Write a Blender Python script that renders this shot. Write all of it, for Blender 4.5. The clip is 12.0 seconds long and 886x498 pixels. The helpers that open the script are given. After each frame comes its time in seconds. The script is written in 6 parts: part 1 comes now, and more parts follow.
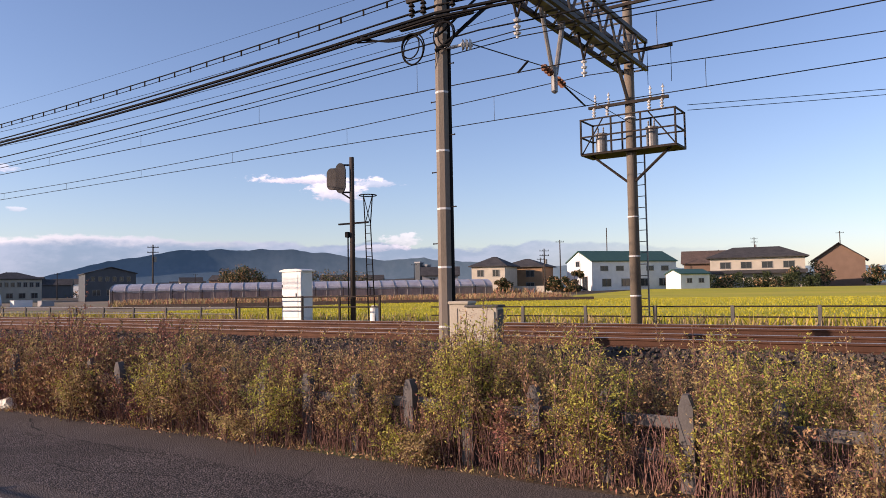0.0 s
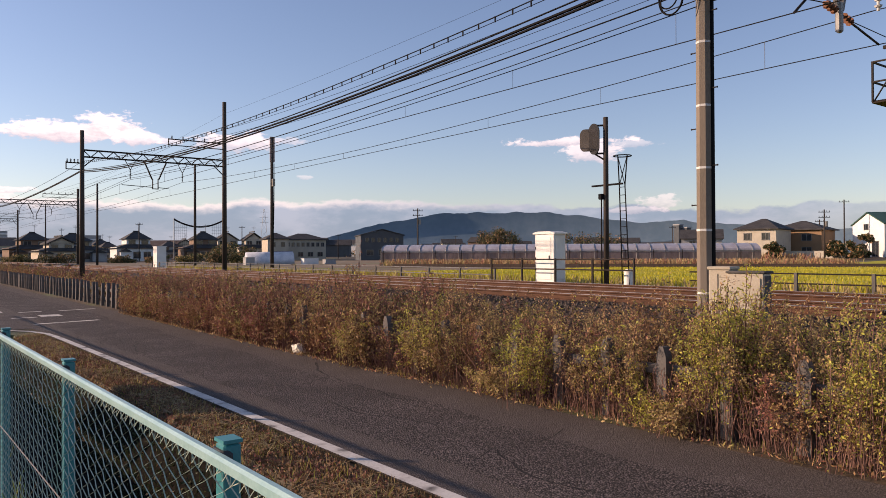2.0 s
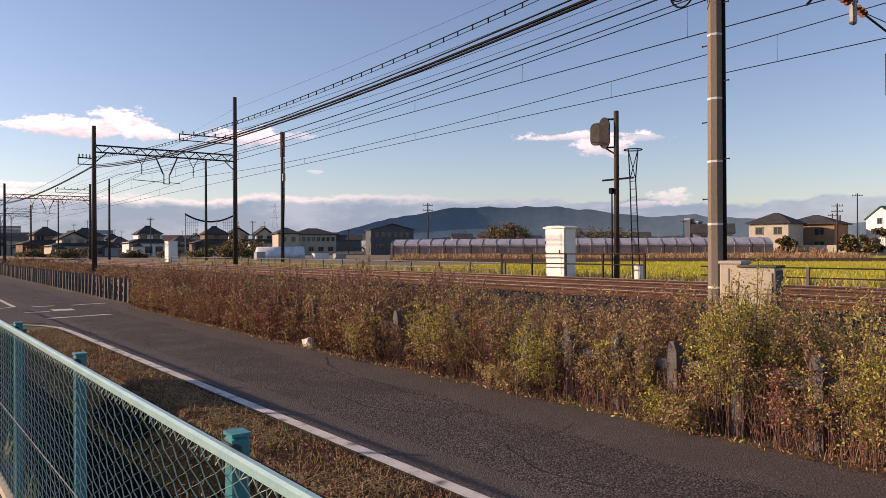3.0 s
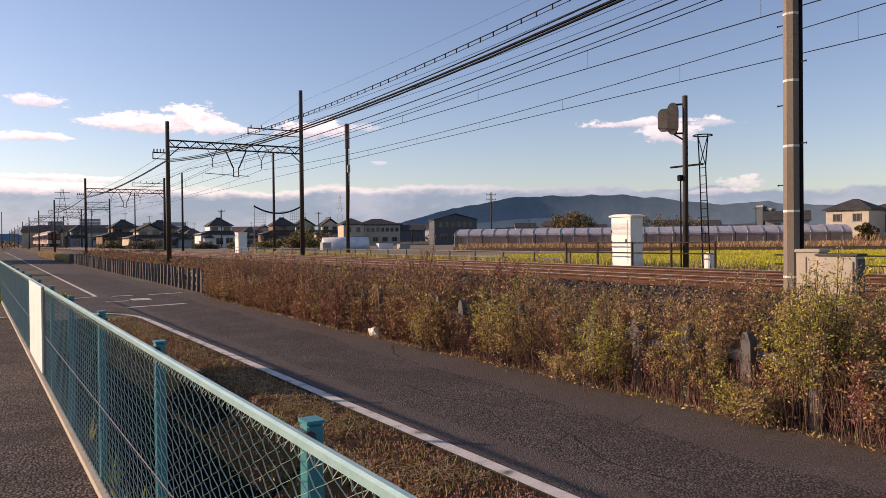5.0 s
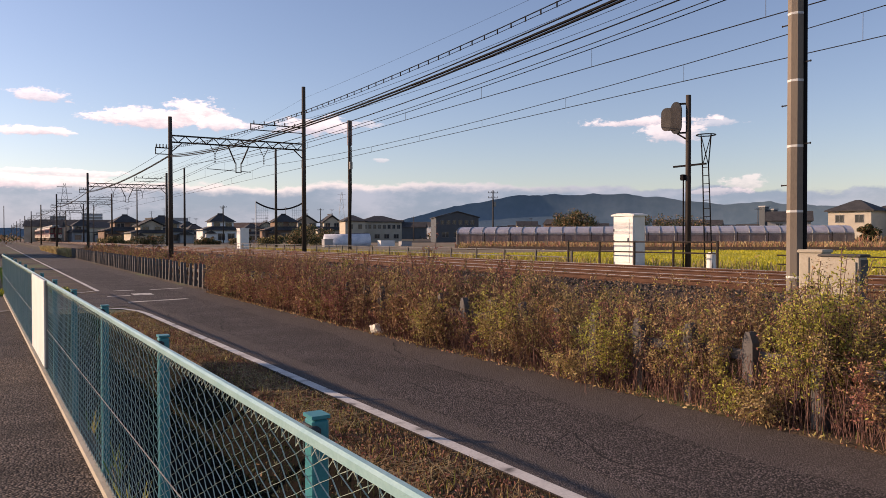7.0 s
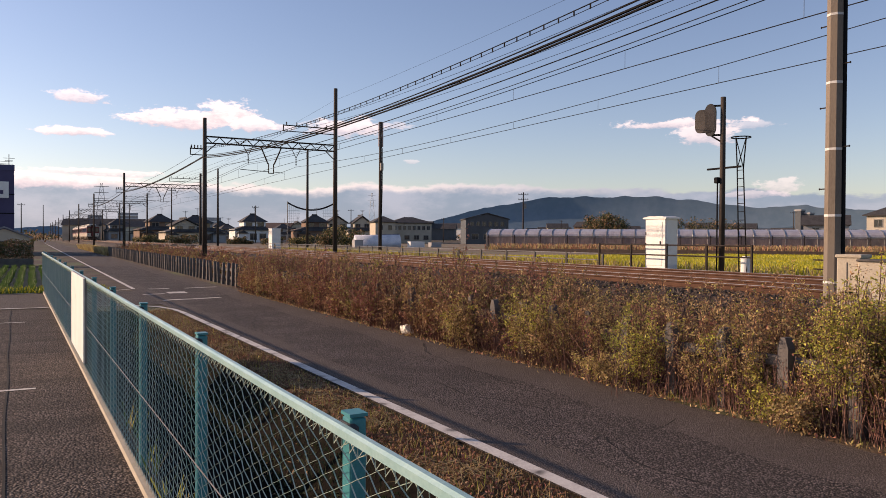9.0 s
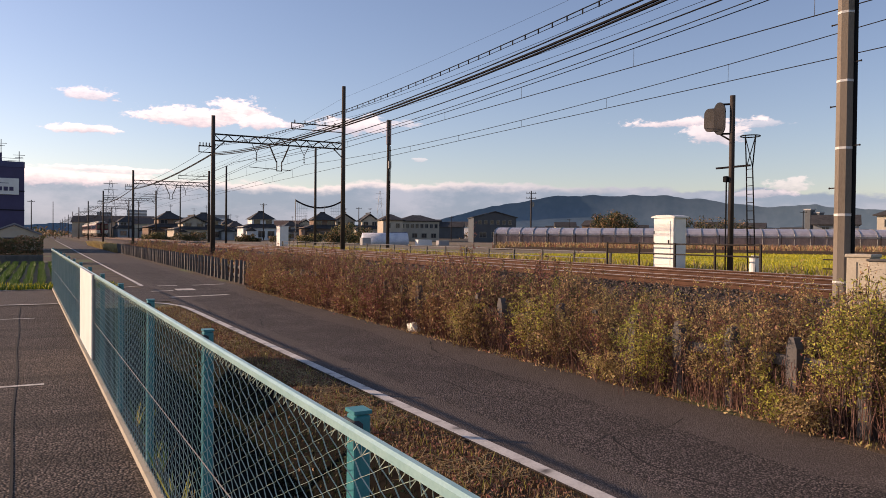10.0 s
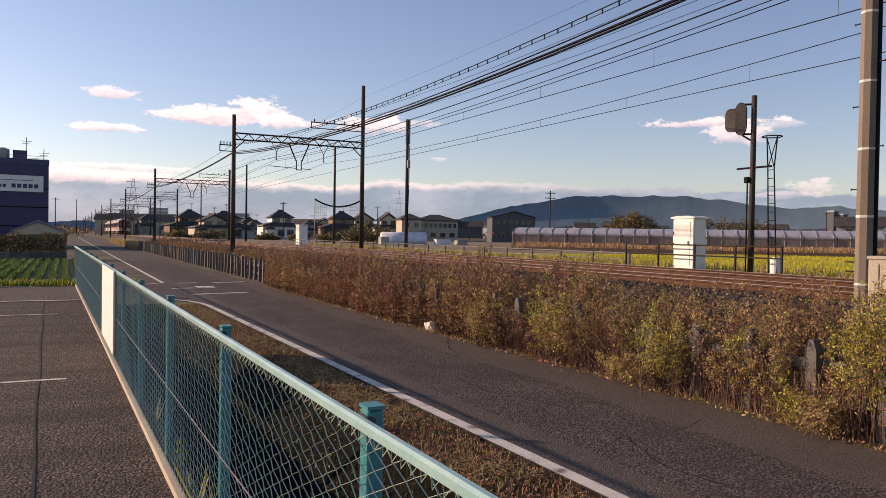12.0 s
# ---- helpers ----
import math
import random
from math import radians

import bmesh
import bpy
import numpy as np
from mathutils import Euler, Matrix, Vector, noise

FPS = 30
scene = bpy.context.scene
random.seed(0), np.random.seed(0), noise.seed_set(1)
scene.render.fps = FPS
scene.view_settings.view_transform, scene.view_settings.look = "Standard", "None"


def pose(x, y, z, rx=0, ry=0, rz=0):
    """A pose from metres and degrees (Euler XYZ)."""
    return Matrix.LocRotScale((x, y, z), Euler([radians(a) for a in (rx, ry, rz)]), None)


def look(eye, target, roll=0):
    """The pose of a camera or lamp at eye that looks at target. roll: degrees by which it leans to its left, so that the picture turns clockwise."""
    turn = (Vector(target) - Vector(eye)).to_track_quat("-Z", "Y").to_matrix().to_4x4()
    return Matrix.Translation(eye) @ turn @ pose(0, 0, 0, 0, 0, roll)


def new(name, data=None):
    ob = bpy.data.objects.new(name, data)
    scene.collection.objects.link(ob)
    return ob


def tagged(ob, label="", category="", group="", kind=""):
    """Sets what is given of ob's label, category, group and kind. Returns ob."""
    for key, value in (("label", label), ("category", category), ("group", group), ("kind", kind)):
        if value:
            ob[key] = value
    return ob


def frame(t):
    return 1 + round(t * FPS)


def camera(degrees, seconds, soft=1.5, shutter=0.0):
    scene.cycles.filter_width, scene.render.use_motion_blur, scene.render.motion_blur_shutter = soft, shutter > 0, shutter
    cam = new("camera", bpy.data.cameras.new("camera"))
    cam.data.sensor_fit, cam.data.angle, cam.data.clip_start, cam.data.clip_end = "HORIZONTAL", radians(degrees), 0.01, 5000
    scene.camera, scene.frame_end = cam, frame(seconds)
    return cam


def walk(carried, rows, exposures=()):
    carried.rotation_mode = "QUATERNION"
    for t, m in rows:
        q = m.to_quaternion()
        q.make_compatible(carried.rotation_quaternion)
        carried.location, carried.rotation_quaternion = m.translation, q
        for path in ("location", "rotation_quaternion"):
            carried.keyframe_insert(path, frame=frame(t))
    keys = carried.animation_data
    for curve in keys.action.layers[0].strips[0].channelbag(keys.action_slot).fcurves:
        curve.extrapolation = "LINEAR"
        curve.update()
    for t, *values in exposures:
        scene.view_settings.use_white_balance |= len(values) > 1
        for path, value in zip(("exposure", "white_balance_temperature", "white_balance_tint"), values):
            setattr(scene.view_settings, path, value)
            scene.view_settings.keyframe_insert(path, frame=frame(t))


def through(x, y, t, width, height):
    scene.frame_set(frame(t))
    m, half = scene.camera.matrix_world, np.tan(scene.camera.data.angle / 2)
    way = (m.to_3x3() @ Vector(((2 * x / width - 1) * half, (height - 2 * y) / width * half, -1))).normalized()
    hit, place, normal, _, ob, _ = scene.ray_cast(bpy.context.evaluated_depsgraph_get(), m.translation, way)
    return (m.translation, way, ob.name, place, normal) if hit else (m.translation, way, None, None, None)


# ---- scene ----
# The camera stands on a parking lot beside a railway and turns from the tracks to the lane.
cam = camera(61.58, 12.0, soft=0.75)
EYE = (0.0, 0.0, 2.15)
# seconds, tilt, roll, yaw, and the sway of the eye
TURNS = [
    (0, 93.15, 0.98, -56.40, -0.026, 0.000, 0.003),
    (0.1, 92.75, 0.80, -53.50, -0.026, 0.000, 0.003),
    (0.2, 92.25, 0.60, -49.55, -0.027, 0.001, 0.004),
    (0.3, 91.85, 0.35, -45.10, -0.027, 0.001, 0.004),
    (0.4, 91.40, 0.15, -43.00, -0.028, 0.002, 0.005),
    (0.5, 91.06, 0.02, -40.83, -0.028, 0.002, 0.005),
    (1, 90.20, 0.32, -35.90, -0.006, -0.010, -0.002),
    (1.5, 90.41, 0.28, -36.81, 0.012, -0.014, 0.007),
    (2, 90.46, 0.22, -37.02, 0.026, -0.013, 0.006),
    (2.5, 90.29, 0.24, -36.85, 0.036, -0.013, 0.005),
    (4.5, 89.26, 0.50, -32.55, 0.026, -0.001, 0.004),
    (5, 89.29, 0.59, -31.37, 0.021, 0.009, 0.005),
    (5.5, 89.51, 0.46, -31.15, 0.017, 0.011, 0.004),
    (6, 89.65, 0.24, -31.22, 0.020, 0.020, 0.003),
    (6.5, 89.43, 0.25, -31.23, 0.010, 0.016, 0.000),
    (7, 89.11, 0.10, -31.25, 0.007, 0.018, -0.001),
    (9, 89.22, -0.36, -28.97, -0.031, 0.006, 0.000),
    (9.5, 89.27, -0.53, -28.60, -0.027, 0.016, -0.000),
    (10, 89.08, -0.58, -28.38, -0.018, 0.013, -0.004),
    (10.5, 88.86, -0.47, -27.61, 0.001, -0.008, -0.008),
    (11, 88.78, -0.51, -26.88, -0.005, -0.015, -0.011),
    (11.5, 88.88, -0.85, -26.90, -0.018, -0.019, -0.008),
    (12, 89.03, -0.94, -26.95, -0.014, -0.017, -0.009),
]
walk(cam, [(t, pose(EYE[0] + sx, EYE[1] + sy, EYE[2] + sz, tilt, roll, yaw)) for t, tilt, roll, yaw, sx, sy, sz in TURNS],
     [(0.0, 0.56, 6150, 29), (0.6, 0.48, 6450, 29), (1.2, 0.45, 6600, 28), (5.0, 0.44, 6700, 28), (12.0, 0.42, 6850, 28)])

# ---- world, sun, exposure ----
SUN_AZ, SUN_EL = radians(-48), radians(17.5)      # clockwise from +y, above the horizon


def node_math(nt, op, a, b=None, c=None):
    n = nt.nodes.new("ShaderNodeMath")
    n.operation = op
    for i, v in enumerate((a, b, c)):
        if v is None:
            continue
        if isinstance(v, (int, float)):
            n.inputs[i].default_value = v
        else:
            nt.links.new(v, n.inputs[i])
    return n.outputs[0]


def node_ramp(nt, fac, lo, hi, smooth=True):
    n = nt.nodes.new("ShaderNodeMapRange")
    n.interpolation_type = "SMOOTHSTEP" if smooth else "LINEAR"
    nt.links.new(fac, n.inputs[0])
    n.inputs[1].default_value, n.inputs[2].default_value = lo, hi
    return n.outputs[0]


def node_mix(nt, fac, a, b):
    n = nt.nodes.new("ShaderNodeMix")
    n.data_type = "RGBA"
    for v, i in ((fac, 0), (a, 6), (b, 7)):
        if isinstance(v, (int, float)):
            n.inputs[i].default_value = v
        elif isinstance(v, tuple):
            n.inputs[i].default_value = (*v[:3], 1)
        else:
            nt.links.new(v, n.inputs[i])
    return n.outputs[2]


def build_world():
    w = bpy.data.worlds.new("sky")
    scene.world = w
    w.use_nodes = True
    nt = w.node_tree
    bg = nt.nodes["Background"]
    sky = nt.nodes.new("ShaderNodeTexSky")
    sky.sky_type = "NISHITA"
    sky.sun_disc = False
    sky.sun_elevation, sky.sun_rotation = SUN_EL, SUN_AZ
    sky.air_density, sky.dust_density, sky.ozone_density = 1.0, 0.5, 2.0
    tc = nt.nodes.new("ShaderNodeTexCoord")
    sep = nt.nodes.new("ShaderNodeSeparateXYZ")
    nt.links.new(tc.outputs["Generated"], sep.inputs[0])
    deg = 180 / math.pi
    az = node_math(nt, "MULTIPLY", node_math(nt, "ARCTAN2", sep.outputs[0], sep.outputs[1]), deg)
    el = node_math(nt, "MULTIPLY", node_math(nt, "ARCSINE", sep.outputs[2]), deg)
    comb = nt.nodes.new("ShaderNodeCombineXYZ")
    nt.links.new(az, comb.inputs[0])
    nt.links.new(node_math(nt, "MULTIPLY", el, 2.2), comb.inputs[1])

    def fbm(scale, detail=5.0, offset=0.0):
        add = nt.nodes.new("ShaderNodeVectorMath")
        add.inputs[1].default_value = (offset, offset * 0.7, offset)
        nt.links.new(comb.outputs[0], add.inputs[0])
        n = nt.nodes.new("ShaderNodeTexNoise")
        n.inputs["Scale"].default_value = scale
        n.inputs["Detail"].default_value = detail
        n.inputs["Roughness"].default_value = 0.6
        nt.links.new(add.outputs[0], n.inputs["Vector"])
        return node_math(nt, "SUBTRACT", n.outputs[0], 0.5)

    rough = node_math(nt, "ADD", node_math(nt, "MULTIPLY", fbm(0.5), 0.75), node_math(nt, "MULTIPLY", fbm(1.5, 6.0, 20.0), 0.45))
    soft = fbm(0.13, 3.0, 40.0)
    colour = sky.outputs[0]
    # the grey bank of cloud along the horizon, its upper edge lit
    top = node_math(nt, "ADD", 4.3, node_math(nt, "MULTIPLY", soft, 2.4))
    top = node_math(nt, "ADD", top, node_math(nt, "MULTIPLY", rough, 1.0))
    top = node_math(nt, "SUBTRACT", top, node_math(nt, "MULTIPLY", node_math(nt, "ABSOLUTE", node_math(nt, "SUBTRACT", az, 22.0)), 0.022))
    below = node_math(nt, "SUBTRACT", top, el)
    bank = node_math(nt, "MULTIPLY", node_ramp(nt, below, 0.0, 0.35), node_ramp(nt, az, 85.0, 55.0))
    bank = node_math(nt, "MULTIPLY", bank, node_ramp(nt, az, -60.0, -10.0))
    rim = node_math(nt, "MULTIPLY", node_ramp(nt, below, 0.9, 0.15), node_ramp(nt, az, 52.0, 20.0))
    grey = node_mix(nt, node_ramp(nt, node_math(nt, "ADD", fbm(0.22, 6.0, 90.0), node_math(nt, "MULTIPLY", soft, 0.5)), -0.15, 0.2), CLOUD_GREY, (3.0, 3.5, 4.1))
    bank_col = node_mix(nt, rim, grey, CLOUD_LIT)
    colour = node_mix(nt, node_math(nt, "MULTIPLY", bank, 0.85), colour, bank_col)
    # single clouds: azimuth, elevation, half width, half height, density
    for i, (a0, e0, wa, we, dens) in enumerate(CLOUDS):
        da = node_math(nt, "DIVIDE", node_math(nt, "SUBTRACT", az, a0), wa)
        de = node_math(nt, "DIVIDE", node_math(nt, "SUBTRACT", el, e0), we)
        r = node_math(nt, "SQRT", node_math(nt, "ADD", node_math(nt, "MULTIPLY", da, da), node_math(nt, "MULTIPLY", de, de)))
        r = node_math(nt, "ADD", r, node_math(nt, "MULTIPLY", rough, -2.6))
        mask = node_math(nt, "MULTIPLY", node_ramp(nt, r, 1.0, 0.62), dens)
        shade = node_ramp(nt, node_math(nt, "ADD", de, node_math(nt, "MULTIPLY", rough, 3.0)), -1.1, 0.5)
        colour = node_mix(nt, mask, colour, node_mix(nt, shade, CLOUD_SHADE, CLOUD_BRIGHT))
    nt.links.new(colour, bg.inputs[0])
    bg.inputs[1].default_value = SKY_STRENGTH


SKY_STRENGTH = 0.111
CLOUD_GREY, CLOUD_LIT = (1.75, 2.45, 3.15), (7.2, 6.6, 6.0)
CLOUD_SHADE, CLOUD_BRIGHT = (4.6, 4.3, 4.5), (9.0, 8.0, 7.2)
CLOUDS = [(9.6, 8.5, 4.6, 0.85, 0.92), (12.9, 9.2, 2.2, 1.0, 0.92), (14.6, 8.3, 2.0, 0.7, 0.8), (2.7, 7.2, 2.5, 0.40, 0.9), (2.8, 9.6, 2.1, 0.5, 0.7), (16.6, 8.2, 1.3, 0.3, 0.5),
          (21.5, 8.4, 3.6, 0.75, 0.7), (24.6, 8.6, 2.2, 0.3, 0.35), (46.8, 8.5, 4.8, 0.38, 0.7), (48.4, 7.7, 2.3, 0.95, 0.62), (51.2, 8.2, 2.4, 0.35, 0.3), (53.3, 3.9, 1.6, 0.7, 0.4), (51.5, 3.3, 2.6, 0.3, 0.3),
          (26.5, 5.9, 0.7, 0.22, 0.3), (-1.0, 3.9, 8.0, 0.7, 0.75), (4.0, 4.5, 5.0, 0.3, 0.6)]
build_world()
sun = new("sun", bpy.data.lights.new("sun", "SUN"))
sun.data.energy, sun.data.angle, sun.data.color = 4.6, radians(0.6), (1.0, 0.78, 0.52)
sun.matrix_world = look((0, 0, 50), (-math.sin(SUN_AZ) * math.cos(SUN_EL), -math.cos(SUN_AZ) * math.cos(SUN_EL), 50 - math.sin(SUN_EL)))

# ---- materials ----
def material(name, a, b=None, rough=0.8, metal=0.0, scale=4.0, fine=60.0, bump=0.15, dist=0.01, island=0.0, obj_rand=0.0, stretch=(1, 1, 1), spec=0.22, c=None, c_scale=0.35, c_lo=0.5, c_hi=0.68, trans=0.0):
    """Two colours mixed by a broad and a fine noise, a third in patches, a fine relief."""
    m = bpy.data.materials.new(name)
    m.use_nodes = True
    nt = m.node_tree
    p = nt.nodes["Principled BSDF"]
    b = b or tuple(x * 0.75 for x in a)
    tc = nt.nodes.new("ShaderNodeTexCoord")
    mp = nt.nodes.new("ShaderNodeMapping")
    mp.inputs["Scale"].default_value = stretch
    nt.links.new(tc.outputs["Object"], mp.inputs[0])

    def noise_of(s, detail=4.0):
        n = nt.nodes.new("ShaderNodeTexNoise")
        n.inputs["Scale"].default_value, n.inputs["Detail"].default_value = s, detail
        nt.links.new(mp.outputs[0], n.inputs["Vector"])
        return n.outputs[0]

    big, small = noise_of(scale), noise_of(fine, 2.0)
    fac = node_math(nt, "ADD", node_math(nt, "MULTIPLY", big, 0.65), node_math(nt, "MULTIPLY", small, 0.35))
    fac = node_ramp(nt, fac, 0.36, 0.64)
    if island:
        g = nt.nodes.new("ShaderNodeNewGeometry")
        fac = node_math(nt, "ADD", node_math(nt, "MULTIPLY", fac, 1 - island), node_math(nt, "MULTIPLY", g.outputs["Random Per Island"], island))
    if obj_rand:
        g = nt.nodes.new("ShaderNodeObjectInfo")
        fac = node_math(nt, "ADD", node_math(nt, "MULTIPLY", fac, 1 - obj_rand), node_math(nt, "MULTIPLY", g.outputs["Random"], obj_rand))
    col = node_mix(nt, fac, a, b)
    if c:
        col = node_mix(nt, node_ramp(nt, noise_of(c_scale, 5.0), c_lo, c_hi), col, c)
    nt.links.new(col, p.inputs["Base Color"])
    p.inputs["Roughness"].default_value, p.inputs["Metallic"].default_value = rough, metal
    p.inputs["Specular IOR Level"].default_value = spec
    if trans:
        p.inputs["Transmission Weight"].default_value = trans
    if bump:
        bn = nt.nodes.new("ShaderNodeBump")
        bn.inputs["Strength"].default_value, bn.inputs["Distance"].default_value = bump, dist
        nt.links.new(small, bn.inputs["Height"])
        nt.links.new(bn.outputs[0], p.inputs["Normal"])
    return m


def leaf_material(name, a, b, c=None, through=0.2):
    m = material(name, a, b, rough=0.6, scale=1.2, fine=25, bump=0.0, island=0.7, c=c, c_scale=0.6)
    nt = m.node_tree
    p = nt.nodes["Principled BSDF"]
    tr = nt.nodes.new("ShaderNodeBsdfTranslucent")
    nt.links.new(p.inputs["Base Color"].links[0].from_socket, tr.inputs[0])
    mx = nt.nodes.new("ShaderNodeMixShader")
    mx.inputs[0].default_value = through
    nt.links.new(p.outputs[0], mx.inputs[1])
    nt.links.new(tr.outputs[0], mx.inputs[2])
    nt.links.new(mx.outputs[0], nt.nodes["Material Output"].inputs[0])
    return m


def glow(name, colour, strength):
    m = bpy.data.materials.new(name)
    m.use_nodes = True
    p = m.node_tree.nodes["Principled BSDF"]
    p.inputs["Base Color"].default_value = (*colour, 1)
    p.inputs["Emission Color"].default_value = (*colour, 1)
    p.inputs["Emission Strength"].default_value = strength
    p.inputs["Roughness"].default_value = 1.0
    return m


def coarse(name, dark, light, grain, bump, patch, stretch=(1, 1, 1)):
    """Asphalt: pale stones in a dark binder, with worn and stained patches."""
    m = bpy.data.materials.new(name)
    m.use_nodes = True
    nt = m.node_tree
    p = nt.nodes["Principled BSDF"]
    tc = nt.nodes.new("ShaderNodeTexCoord")
    vor = nt.nodes.new("ShaderNodeTexVoronoi")
    vor.inputs["Scale"].default_value = grain
    nt.links.new(tc.outputs["Object"], vor.inputs["Vector"])
    sepc = nt.nodes.new("ShaderNodeSeparateColor")
    nt.links.new(vor.outputs["Color"], sepc.inputs[0])
    mp = nt.nodes.new("ShaderNodeMapping")
    mp.inputs["Scale"].default_value = stretch
    nt.links.new(tc.outputs["Object"], mp.inputs[0])

    def noise_of(s, detail):
        n = nt.nodes.new("ShaderNodeTexNoise")
        n.inputs["Scale"].default_value, n.inputs["Detail"].default_value = s, detail
        nt.links.new(mp.outputs[0], n.inputs["Vector"])
        return n.outputs[0]

    stones = node_math(nt, "MULTIPLY", sepc.outputs[0], node_ramp(nt, vor.outputs["Distance"], 0.75, 0.25))
    wear = node_ramp(nt, noise_of(1.1, 6.0), 0.35, 0.68)
    fac = node_math(nt, "MULTIPLY", stones, node_math(nt, "ADD", 0.80, node_math(nt, "MULTIPLY", wear, 0.45)))
    col = node_mix(nt, fac, dark, light)
    col = node_mix(nt, node_math(nt, "MULTIPLY", node_ramp(nt, noise_of(0.45, 6.0), 0.46, 0.66), 0.5), col, patch)
    nt.links.new(col, p.inputs["Base Color"])
    p.inputs["Roughness"].default_value = 0.85
    p.inputs["Specular IOR Level"].default_value = 0.2
    bn = nt.nodes.new("ShaderNodeBump")
    bn.inputs["Strength"].default_value, bn.inputs["Distance"].default_value = bump, 0.025
    bn.invert = True
    nt.links.new(vor.outputs["Distance"], bn.inputs["Height"])
    nt.links.new(bn.outputs[0], p.inputs["Normal"])
    return m


